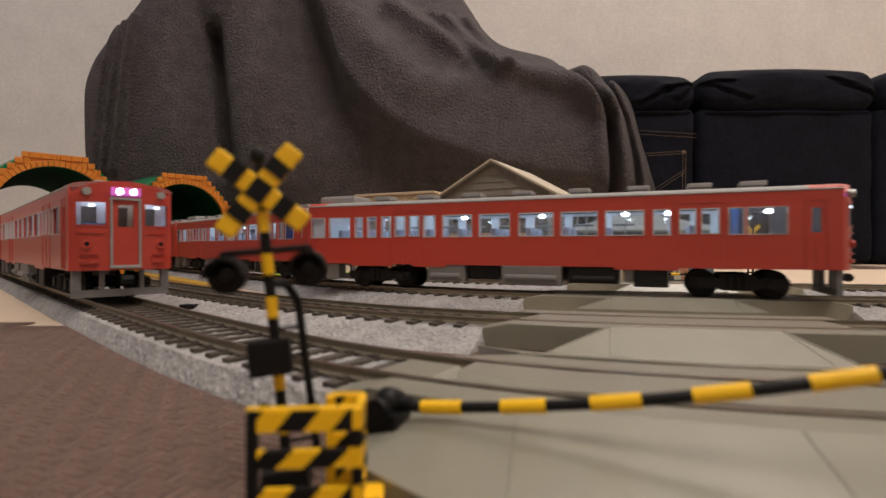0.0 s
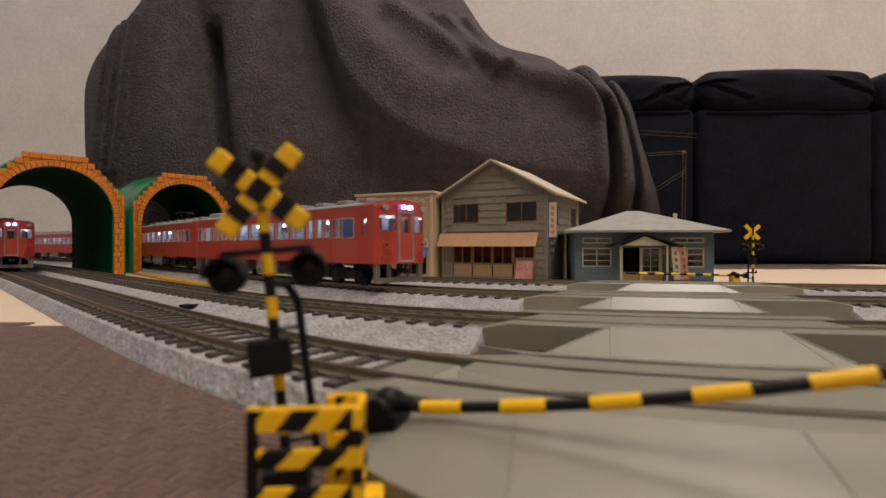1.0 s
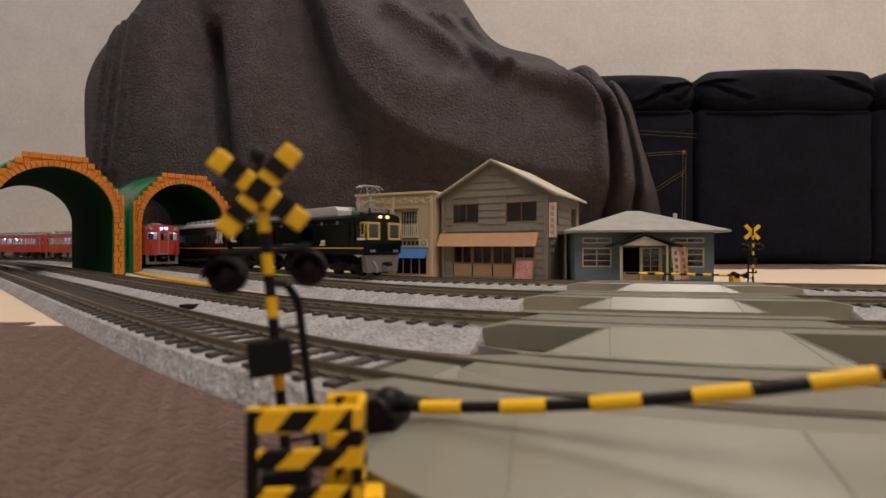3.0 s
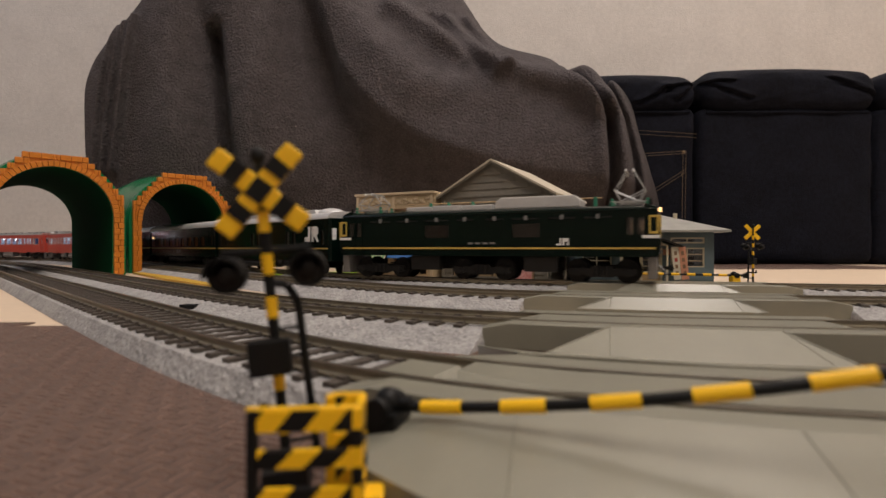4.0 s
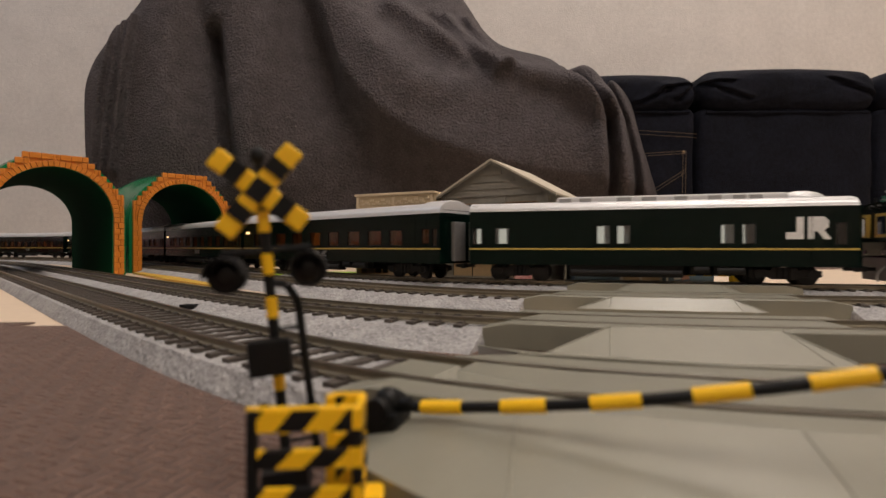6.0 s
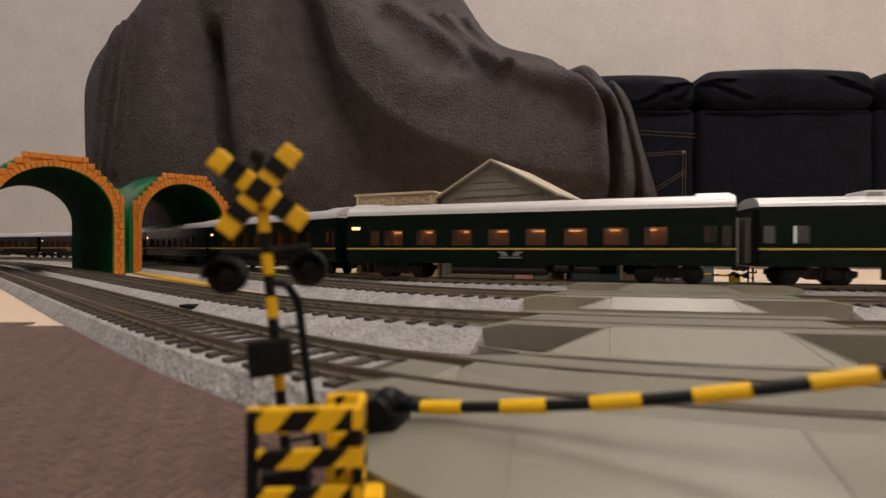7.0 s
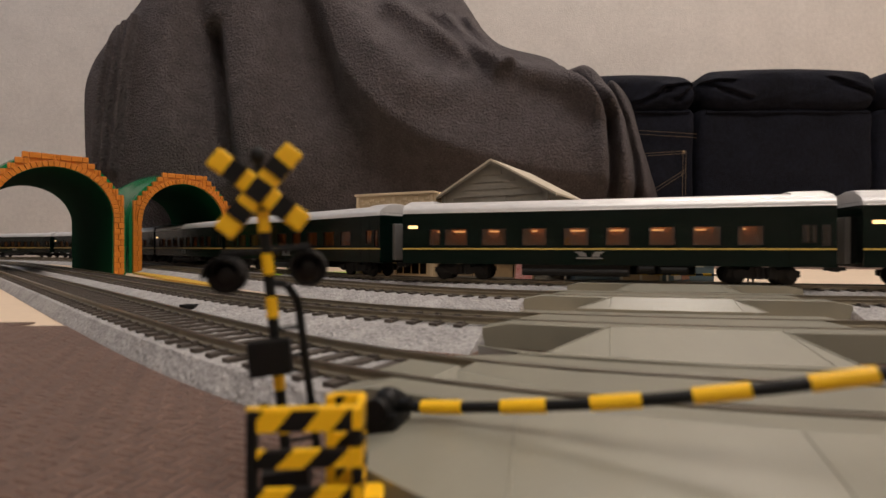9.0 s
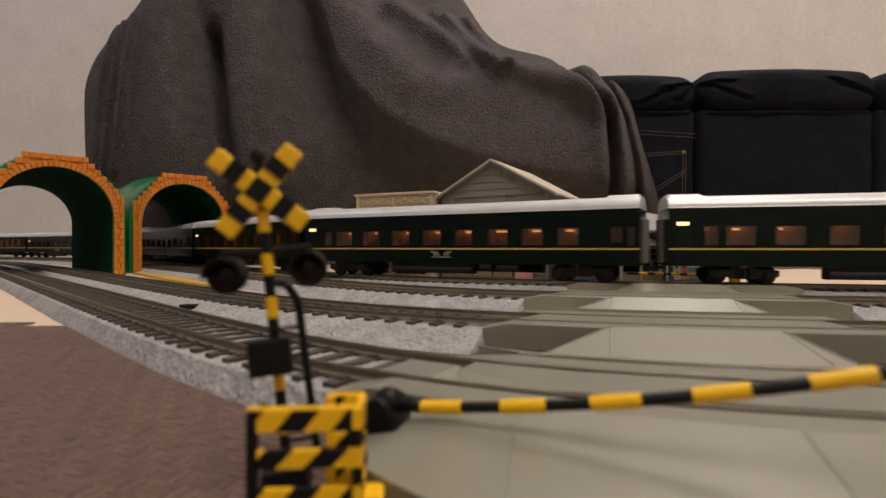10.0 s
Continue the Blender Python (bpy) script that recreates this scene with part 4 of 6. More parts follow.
def gable_house():
    t = empty("model_house", at(-1.0, 432, 2.4, 0, 0, -29), "grey weatherboard model shop house with a tan awning", "model building", "model town buildings")
    W, D, E, R = 92.0, 88.0, 71.0, 96.5
    box_part("base_plate", t, M_ROAD, -2, W + 2, -8, D + 2, -2.8, 0)
    holes = [(10, 34, 46, 62), (57, 83, 46, 62), (10, 81, 3, 36)]
    # weatherboards of the front, lapped
    bm = bmesh.new()
    wall_bars(bm, 0, W, 0, E, 1.0, 3.0, holes)
    prism(bm, [(0, E), (W, E), (W / 2, R - 2)], 1.0, 3.0)
    part("front_wall", bm, M_BOARDS, t)
    board_h = 5.6
    for k in range(17):
        z0 = k * board_h
        z1 = z0 + board_h
        half = W / 2 if z1 <= E else max(0.0, (R - 3 - z1) / (R - 2 - E) * W / 2)
        if half < 3:
            continue
        runs = [(W / 2 - half, W / 2 + half)]
        for h in holes:
            if h[2] < z1 - 0.4 and h[3] > z0 + 0.4:
                new_runs = []
                for p, q in runs:
                    if h[0] > p:
                        new_runs.append((p, min(q, h[0])))
                    if h[1] < q:
                        new_runs.append((max(p, h[1]), q))
                runs = [r for r in new_runs if r[1] - r[0] > 0.5]
        for p, q in runs:
            bm = bmesh.new()
            prism(bm, [(0.1, 0), (1.0, 0), (1.0, board_h), (0.75, board_h)], p, q, lambda a, d, b, z0=z0: (d, a, b + z0))
            part("board", bm, M_BOARDS, t)
    for x0 in (0, W - 2):
        bm = bmesh.new()
        sh = [(62, 78, 44, 60)] if x0 else []
        sh += [(8, 24, 44, 60)] if x0 else []
        wall_bars(bm, 3.0, D, 0, E, x0, x0 + 2, sh)
        for v in bm.verts:
            v.co.x, v.co.y = v.co.y, v.co.x
        part("side_wall", bm, M_BOARDS, t)
        if x0:
            for k in range(12):
                z0 = k * board_h
                segs = [(3, D)] if z0 + board_h < 44.5 or z0 > 59.5 else [(3, 8), (24, 62), (78, D)]
                for p, q in segs:
                    bm = bmesh.new()
                    prism(bm, [(W + 0.9, z0), (W, z0), (W, z0 + board_h), (W + 0.2, z0 + board_h)], p, q)
                    part("board", bm, M_BOARDS, t)
            for p, q in ((62, 78), (8, 24)):
                box_part("window_bar", t, M_WOOD, W - 1.5, W - 0.8, p + 7.4, p + 8.6, 44, 60)
    box_part("back_wall", t, M_BOARDS, 2, W - 2, D - 2, D, 0, E)
    box_part("inner_wall", t, M_DARKROOM, 2.2, W - 2.2, 30, 31, 0, E)
    box_part("floor_slab", t, M_WOOD, 2.2, W - 2.2, 3, D - 2, 38, 40)
    for sgn in (-1, 1):
        bm = bmesh.new()
        over, th = 7.0, 1.6
        k = (R - E) / (W / 2)
        xo, zo = W / 2 + over, E - k * over
        pts = [(W / 2, R), (W / 2 + sgn * xo, zo), (W / 2 + sgn * xo, zo - th), (W / 2, R - th)]
        prism(bm, pts, -4, D + 3)
        part("roof", bm, M_ROOFPALE, t, "pale beige roof slope")
        bm = bmesh.new()
        prism(bm, [(a, b - (1.6 if i > 1 else 0)) for i, (a, b) in enumerate([(W / 2, R - th), (W / 2 + sgn * xo, zo - th), (W / 2 + sgn * xo, zo - th), (W / 2, R - th)])], -3.4, -2.4)
        part("bargeboard", bm, M_BOARDS, t)
    for x in (0.0, W - 3.0):
        box_part("corner_post", t, M_BOARDS, x, x + 3.0, -0.35, 1.0, 0, E - 1)
    for x0, x1 in ((10, 34), (57, 83)):
        window(t, x0, x1, 46, 62, 1.2, M_WOOD, 2, 1, 0.8)
    sl = Matrix.Translation((0, 0.2, 37.5)) @ Matrix.Rotation(radians(58), 4, "X")
    box_part("awning", t, M_AWNING, -1.5, 84, -12.5, 0, -0.5, 0.5, label="tan canvas awning", m=sl, bevel=0.25)
    for i in range(4):
        a = 10 + i * 17.75
        window(t, a, a + 17.75, 12.5, 36, 1.4, M_WOOD, 2, 1, 1.3, name="shopfront")
        box_part("kick_panel", t, M_KICK, a + 0.8, a + 17, 1.2, 2.6, 2.0, 12.5)
    b = Matrix.Translation((66, -6, 0)) @ Matrix.Rotation(radians(-14), 4, "X")
    p = box_part("notice_board", t, M_WOOD, 0, 16, 0, 1, 0, 19, m=b, label="leaning red patterned notice board")
    box_part("poster", p, M_POSTER, 1.5, 14.5, -0.25, 0, 2, 16.5, m=b)
    s = box_part("hanging_sign", t, M_WHITESIGN, W + 0.6, W + 6.2, -0.6, 0.2, 34, 60, label="upright ivory sign with red bar marks")
    sign_bars(s, [(W + 2, W + 4.8, 36 + i * 4.6, 39 + i * 4.6) for i in range(5)], -0.6, M_SALMON)
    return t


def station():
    t = empty("model_station", at(93, 362, 2.4, 0, 0, -8), "blue-grey weatherboard model station with a grey hipped roof", "model building", "model town buildings")
    W, D, E, R = 92.0, 62.0, 38.0, 53.5
    box_part("base_plate", t, M_ROAD, -3, W + 3, -11, D + 3, -2.8, 0)
    holes = [(5, 25, 29, 33), (5, 25, 12.5, 26), (64, 86, 29, 33), (64, 86, 12.5, 26), (32, 57, 0, 26)]
    bm = bmesh.new()
    wall_bars(bm, 0, W, 0, E, 0.5, 2.4, holes)
    part("front_wall", bm, M_BLUEGREY, t)
    for k in range(9):
        z0 = k * 4.22
        runs = [(0, W)]
        for h in holes:
            if h[2] < z0 + 3.9 and h[3] > z0 + 0.3:
                nr = []
                for p, q in runs:
                    if h[0] > p:
                        nr.append((p, min(q, h[0])))
                    if h[1] < q:
                        nr.append((max(p, h[1]), q))
                runs = [r for r in nr if r[1] - r[0] > 0.5]
        for p, q in runs:
            bm = bmesh.new()
            prism(bm, [(0.0, 0), (0.5, 0), (0.5, 4.22), (0.35, 4.22)], p, q, lambda a, d, b, z0=z0: (d, a, b + z0))
            part("board", bm, M_BLUEGREY, t)
    for x0 in (0, W - 2):
        box_part("side_wall", t, M_BLUEGREY, x0, x0 + 2, 2.4, D, 0, E)
    box_part("back_wall", t, M_BLUEGREY, 2, W - 2, D - 2, D, 0, E)
    box_part("inner_wall", t, M_DARKROOM, 2, W - 2, 34, 35, 0, E)
    box_part("bench", t, M_KICK, 36, 55, 28, 33, 0, 7, bevel=0.3)
    bm = bmesh.new()
    o = 8.0
    e = [(-o, -o, E), (W + o, -o, E), (W + o, D + o, E), (-o, D + o, E)]
    r = [(W / 2 - 5, D / 2, R), (W / 2 + 5, D / 2, R)]
    ev, lv = [bm.verts.new(p) for p in e], [bm.verts.new((x, y, z - 1.5)) for x, y, z in e]
    rv = [bm.verts.new(p) for p in r]
    bm.faces.new((ev[0], ev[1], rv[1], rv[0])); bm.faces.new((ev[1], ev[2], rv[1]))
    bm.faces.new((ev[2], ev[3], rv[0], rv[1])); bm.faces.new((ev[3], ev[0], rv[0]))
    bm.faces.new(lv[::-1])
    for i in range(4):
        j = (i + 1) % 4
        bm.faces.new((lv[i], lv[j], ev[j], ev[i]))
    part("roof", bm, M_ROOFGREY, t, "weathered grey hipped roof")
    box_part("chimney", t, M_CREAM, 70, 72.4, 14, 16.4, 42, 50.5, bevel=0.3)
    for a, b in ((5, 25), (64, 86)):
        window(t, a, b, 29, 33, 0.9, M_CREAM, 2, 1, 0.8)
        window(t, a, b, 12.5, 26, 0.9, M_CREAM, 2, 3, 0.9)
    for a in (31, 43.8, 57):
        box_part("door_post", t, M_CREAM, a, a + 1.4, -0.4, 1.6, 0, 26)
    for a, b in ((32.4, 43.8), (45.2, 57)):
        box_part("door_panel", t, M_KICK, a, b, 1.0, 2.0, 0, 9)
    window(t, 45.2, 57, 9, 26, 1.0, M_CREAM, 2, 4, 0.6, name="door_glazing")
    bm = bmesh.new()
    prism(bm, [(30, 27.5), (60, 27.5), (45, 34)], -9, 0.4)
    part("porch_gable", bm, M_CREAM, t)
    for sgn in (-1, 1):
        bm = bmesh.new()
        pts = [(45, 36.2), (45 + sgn * 24, 27.4), (45 + sgn * 24, 26.4), (45, 34.8)]
        prism(bm, pts, -11, 0.4)
        part("porch_roof", bm, M_UNDER, t)
    for x in (29.5, 59.5):
        box_part("porch_post", t, M_CREAM, x - 0.6, x + 0.6, -8.6, -7.4, 0, 27.5)
    for i, (mat, x, lean) in enumerate(((M_WHITESIGN, 64, -5), (M_SALMON, 69.2, -7))):
        q = Matrix.Translation((x, -9, 1.5)) @ Matrix.Rotation(radians(lean), 4, "Y")
        bn = box_part("banner", t, mat, 0, 4.6, 0, 0.4, 3, 25, m=q, label="upright paper banner with bar marks")
        for k in range(4):
            box_part("sign_mark", bn, M_REDINK if i == 0 and k == 2 else M_WOOD, 1.4, 3.2, -0.15, 0, 6 + k * 4.5, 8.6 + k * 4.5, m=q)
        bm = bmesh.new()
        rod(bm, q @ Vector((0.3, 0.2, -1.5)), q @ Vector((0.3, 0.2, 3)), 0.25, 6)
        rod(bm, q @ Vector((4.3, 0.2, -1.5)), q @ Vector((4.3, 0.2, 3)), 0.25, 6)
        part("banner_leg", bm, M_WOOD, bn)
    box_part("small_sign", t, M_SALMON, 58.8, 63.4, -1.2, -0.4, 21, 25)
    return t


shop_row()
gable_house()
station()


# ---- trains; the car's x axis points to the crossing end, its -y side faces the town's opposite ----
def bogie(parent, x, wheel_base, r, boxed=False):
    b = empty("bogie", at(x, 0, RT), "", "")
    b.parent = parent
    bm = bmesh.new()
    for sy in (-1, 1):
        y = sy * 13.2
        h = wheel_base / 2
        pts = [(-h - 5, 5.0), (-h - 5, 8.2), (-h + 3, 9.0), (-7, 8.2), (-6, 10), (6, 10), (7, 8.2), (h - 3, 9.0), (h + 5, 8.2), (h + 5, 5.0), (h + 1, 3.6), (h - 4, 4.8), (6, 3.4), (-6, 3.4), (-h + 4, 4.8), (-h - 1, 3.6)]
        prism(bm, pts, y - 1.1, y + 1.1)
        for sx in (-1, 1):
            rod(bm, (sx * h, y - sy * 0.5, 6.2), (sx * h, y + sy * 2.0, 6.2), 2.3, 10)
        for k in (-3, 0, 3):
            rod(bm, (k, y + sy * 1.2, 4), (k, y + sy * 1.2, 9.5), 1.1, 8)
    quad_box(bm, -6, 6, -13, 13, 5, 9)
    part("bogie_frame", bm, M_UNDER, b)
    for sx in (-1, 1):
        bm = bmesh.new()
        c = sx * wheel_base / 2
        for sy in (-1, 1):
            rod(bm, (c, sy * 7.2, r), (c, sy * 9.2, r), r, 20)
            rod(bm, (c, sy * 6.6, r), (c, sy * 7.2, r), r + 0.7, 20)
        rod(bm, (c, -9, r), (c, 9, r), 1.0, 8)
        part("wheelset", bm, M_UNDER, b)
    return b


def coach_shell(t, L, half, z_sill, z_gut, z_roof, holes_n, holes_f, body, roof, pane, lining=None, ends=True):
    """Side walls with real openings, end walls and a rounded roof."""
    z0, z1 = RT + z_sill, RT + z_gut
    for sy, holes in ((-1, holes_n), (1, holes_f)):
        bm = bmesh.new()
        d0, d1 = sorted((sy * half, sy * (half - 1.0)))
        wall_bars(bm, -L / 2, L / 2, z0, z1, d0, d1, [(a, b, RT + c, RT + d) for a, b, c, d in holes])
        side = part("side_wall", bm, body, t)
        for a, b, c, d in holes:
            bm = bmesh.new()
            y = sy * (half - 0.55)
            quad_box(bm, a - 0.2, b + 0.2, y - 0.12, y + 0.12, RT + c - 0.2, RT + d + 0.2)
            g = part("pane", bm, pane, side)
            g.visible_shadow = False
        if lining:
            bm = bmesh.new()
            d0, d1 = sorted((sy * (half - 1.4), sy * (half - 1.8)))
            wall_bars(bm, -L / 2 + 2, L / 2 - 2, z0 + 1.3, z1 - 0.6, d0, d1, [(a, b, RT + c, RT + d) for a, b, c, d in holes if b < L / 2 - 2 and a > -L / 2 + 2])
            part("lining", bm, lining, t)
    for sx in (-1, 1) if ends else ():
        bm = bmesh.new()
        a0, a1 = sorted((sx * L / 2, sx * (L / 2 - 1.2)))
        quad_box(bm, a0, a1, -half + 1.0, half - 1.0, z0, z1)
        part("end_wall", bm, body, t)
    bm = bmesh.new()
    n = 12
    pts = [(half, z1)] + [(half * math.cos(w) ** 0.72 if math.cos(w) > 0 else 0, z1 + (RT + z_roof - z1) * math.sin(w) ** 0.9) for w in np.linspace(0.12, math.pi / 2 - 0.05, n)]
    pts = pts + [(-a, b) for a, b in pts[::-1]]
    prism(bm, pts, -L / 2, L / 2, lambda a, d, b: (d, a, b))
    part("roof", bm, roof, t, smooth=0.5)
    bm = bmesh.new()
    quad_box(bm, -L / 2 + 1.5, L / 2 - 1.5, -half + 1.2, half - 1.2, z0, z0 + 1.2)
    part("cabin_floor", bm, M_UNDER, t)
    for sy in (-1, 1):
        bm = bmesh.new()
        rod(bm, (-L / 2, sy * half, z1), (L / 2, sy * half, z1), 0.35, 6)
        part("gutter", bm, roof, t)


def coupler(t, x, sgn):
    bm = bmesh.new()
    quad_box(bm, min(x, x + sgn * 6), max(x, x + sgn * 6), -1.0, 1.0, RT + 8, RT + 10)
    rod(bm, (x + sgn * 6, -2, RT + 9), (x + sgn * 6, 2, RT + 9), 1.7, 8)
    part("coupler", bm, M_UNDER, t)


RED_SIDE = [(112.4, 115.5, 27, 36.5), (91.2, 104.3, 26.6, 37), (84.4, 89.6, 26.6, 37), (74.6, 80.5, 27, 37), (66.3, 72, 27, 37), (56.2, 62.3, 26.6, 37),
            (36.6, 51.9, 26.6, 37), (17.2, 32.7, 26.6, 37), (-2.5, 13.2, 26.6, 37), (-22.1, -7.3, 26.6, 37), (-41.3, -26.3, 26.6, 37), (-51.9, -45.8, 26.6, 37),
            (-60.1, -54.5, 27, 37), (-68.2, -62.4, 27, 37), (-76.1, -70.9, 26.6, 37), (-84.6, -79.6, 26.6, 37), (-92.2, -87.8, 26.6, 37), (-108.6, -95.8, 26.6, 37), (-120.5, -112, 26.6, 37)]


def railcar(m):
    t = empty("diesel_railcar", m, "vermilion red model diesel railcar with lit windows", "model train", "diesel railcars")
    L, half = 245.0, 17.5
    coach_shell(t, L, half, 12.5, 43.6, 46.2, RED_SIDE, RED_SIDE, M_RED, M_GREYROOF, M_GLASS, M_INSIDE, False)
    for x0, x1 in ((-58, -40), (40, 66), (-95, -70)):
        for sy in (-1, 1):
            bm = bmesh.new()
            quad_box(bm, x0, x1, sy * (half - 0.4) - 0.4, sy * (half - 0.4) + 0.4, RT + 11.4, RT + 12.6)
            part("skirt", bm, M_RED, t)
    # cab ends
    for sx in (-1, 1):
        x = sx * L / 2
        cab = empty("cab_end", pose(0, 0, 0), "", "")
        cab.parent = t
        def bow(y):   # the front is bowed: flat in the middle, swept back at the corners
            return 4.5 - 0.8 * (y / 17.2) ** 2 - 3.7 * max(0.0, (abs(y) - 9.5) / 7.7) ** 2
        cuts = [(c, c, RT + 13, RT + 13) for c in (-16.6, -15, -14, -13, -12, -10, -8, 0, 8, 10, 12, 13, 14, 15, 16.6)]
        bm = bmesh.new()
        wall_bars(bm, -17.2, 17.2, RT + 12.5, RT + 40.6, 0, 1.0, cuts + [(-15.8, -6.2, RT + 29.5, RT + 38.2), (6.2, 15.8, RT + 29.5, RT + 38.2), (-2.6, 2.6, RT + 29, RT + 37.5)])
        for v in bm.verts:
            v.co = Vector((x + sx * (bow(v.co.x) - v.co.y), v.co.x, v.co.z))
        part("front_panel", bm, M_RED, cab, smooth=0.5)
        bm = bmesh.new()
        crown = [(17.2, 40.6), (16.8, 41.4), (14.6, 43.2), (11, 44.9), (6, 46.2), (0, 46.6)]
        crown = crown + [(-a, b) for a, b in crown[-2::-1]]
        crown += [(a, 40.6) for a in (-14, -11, -6, 0, 6, 11, 14)]
        prism(bm, crown, 0, 1, lambda a, d, b: (x + sx * (bow(a) - 0.10 * (b - 40.6) if d else -0.6), a, RT + b))
        part("front_crown", bm, M_RED, cab, smooth=0.5)
        bm = bmesh.new()
        quad_box(bm, min(x - sx * 6, x - sx * 6.6), max(x - sx * 6, x - sx * 6.6), -15.8, 15.8, RT + 13.7, RT + 43)
        part("cab_back", bm, M_INSIDE, cab)
        for y0, y1 in ((-12.5, -7.5), (-3, 3), (8.5, 13)):
            bm = bmesh.new()
            quad_box(bm, min(x - sx * 6, x - sx * 5.8), max(x - sx * 6, x - sx * 5.8), y0, y1, RT + 28, RT + 37)
            part("bulkhead_window", bm, M_FRONTGLASS, cab)
        bm = bmesh.new()
        quad_box(bm, min(x - sx * 5, x - sx * 1), max(x - sx * 5, x - sx * 1), -13, -5, RT + 13.7, RT + 30.5)
        part("driver_desk", bm, M_BLUE, cab, bevel=0.6)
        if sx > 0:
            bm = bmesh.new()
            quad_box(bm, x - 5, x - 1, -13, 13, RT + 39.4, RT + 39.9)
            part("cab_light", bm, M_CABLAMP, cab)
        f = x + sx * 4.4
        bm = bmesh.new()
        arc = [(half + 0.1, RT + 43.5)] + [((half + 0.1) * max(0, math.cos(w)) ** 0.72, RT + 43.6 + 2.75 * math.sin(w) ** 0.9) for w in np.linspace(0.12, math.pi / 2 - 0.05, 12)]
        prism(bm, arc + [(-a, b) for a, b in arc[::-1]], min(x - sx * 11, x), max(x - sx * 11, x), lambda a, d, b: (d, a, b))
        part("cab_hood", bm, M_RED, cab, smooth=0.5)

        def plate_on(name, y0, y1, z0, z1, mat, d=0.35, bevel=0.0, label=""):
            bm = bmesh.new()
            n = max(1, int((y1 - y0) / 1.2))
            ys = [y0 + (y1 - y0) * k / n for k in range(n + 1)]
            prism(bm, [(y, bow(y) + d) for y in ys] + [(y, bow(y) - 0.2) for y in ys[::-1]], z0, z1, lambda a, h, b: (x + sx * b, a, RT + h))
            return part(name, bm, mat, cab, label, bevel=bevel)

        def at_bow(y):
            return x + sx * bow(y)
        for sy in (-1, 1):
            plate_on("cab_window", min(sy * 6.2, sy * 15.8), max(sy * 6.2, sy * 15.8), 29.5, 38.2, M_GLASS, 0.0)
            for y0, y1, z0, z1 in ((6.2, 15.8, 29.0, 29.6), (6.2, 15.8, 38.0, 38.8), (6.0, 6.6, 29, 38.8), (15.4, 16.2, 29, 38.8)):
                plate_on("window_rim", min(sy * y0, sy * y1), max(sy * y0, sy * y1), z0, z1, M_RED, 0.3)
            plate_on("cab_lamp", sy * 11 - 0.9, sy * 11 + 0.9, 36.4, 37.3, M_CABLAMP, 0.25)
            bm = bmesh.new()
            rod(bm, (at_bow(12.5) - sx, sy * 12.5, RT + 42.0), (at_bow(12.5) + sx * 1.2, sy * 12.5, RT + 42.0), 1.5, 12)
            part("marker_ring", bm, M_STEEL, cab, smooth=0.6)
            bm = bmesh.new()
            rod(bm, (at_bow(12.5), sy * 12.5, RT + 22.5), (at_bow(12.5) + sx * 0.9, sy * 12.5, RT + 22.5), 1.7, 12)
            lamp = part("tail_lamp", bm, M_RED, cab, smooth=0.6)
            bm = bmesh.new()
            rod(bm, (at_bow(12.5) + sx * 0.9, sy * 12.5, RT + 22.5), (at_bow(12.5) + sx * 1.0, sy * 12.5, RT + 22.5), 0.85, 10)
            part("lens", bm, M_LENS, lamp)
            plate_on("step", min(sy * 9, sy * 14.5), max(sy * 9, sy * 14.5), 15.2, 16.6, M_RED, 1.2)
            plate_on("step", min(sy * 9, sy * 14.5), max(sy * 9, sy * 14.5), 18.4, 19.0, M_RED, 0.9)
            plate_on("grab_rail", min(sy * 7.0, sy * 15.5), max(sy * 7.0, sy * 15.5), 26.4, 27.0, M_RED, 0.6)
        for y0, y1, z0, z1 in ((-5.2, -4.4, 14.0, 39.5), (4.4, 5.2, 14.0, 39.5), (-5.4, 5.4, 13.2, 14.4), (-5.4, 5.4, 39.2, 40.2)):
            plate_on("door_frame", y0, y1, z0, z1, M_GREYROOF, 1.0, 0.25, label="grey gangway door frame")
        plate_on("gangway_door", -4.3, 4.3, 14.4, 28.4, M_RED, 0.25)
        plate_on("door_window", -2.6, 2.6, 29, 37.5, M_GLASSD, 0.05)
        lit = sx > 0
        plate_on("headlamp_case", -5.0, 5.0, 40.8, 44.0, M_LAMPCASE if lit else M_RED, 1.4, 0.4)
        for sy in (-1, 1):
            bm = bmesh.new()
            rod(bm, (f + sx * 1.4, sy * 2.3, RT + 42.4), (f + sx * 1.7, sy * 2.3, RT + 42.4), 1.15, 14)
            part("headlamp", bm, M_HEAD if lit else M_LENS, cab, smooth=0.6)
        bm = bmesh.new()
        for y0, y1, z0, z1 in ((-16.5, -13.5, 3.5, 12.5), (13.5, 16.5, 3.5, 12.5), (-16.5, 16.5, 2.2, 5.0), (-7.5, -6, 4, 12.5), (6, 7.5, 4, 12.5)):
            quad_box(bm, min(x - sx * 2, x), max(x - sx * 2, x), y0, y1, RT + z0, RT + z1)
        part("snow_plough", bm, M_UGREY, cab, "grey plough frame")
        coupler(t, x, sx)
    # doors in relief
    for sy in (-1, 1):
        for x0, x1 in ((64.5, 82.5), (-69.8, -53), (110.6, 117.2)):
            bm = bmesh.new()
            y = sy * (half + 0.12)
            for a0, a1, c0, c1 in ((x0 - 0.4, x0, 13, 40), (x1, x1 + 0.4, 13, 40), (x0, x1, 39.6, 40), ((x0 + x1) / 2 - 0.2, (x0 + x1) / 2 + 0.2, 13, 26)):
                quad_box(bm, a0, a1, y - 0.15, y + 0.15, RT + c0, RT + c1)
            part("door_rim", bm, M_RED, t)
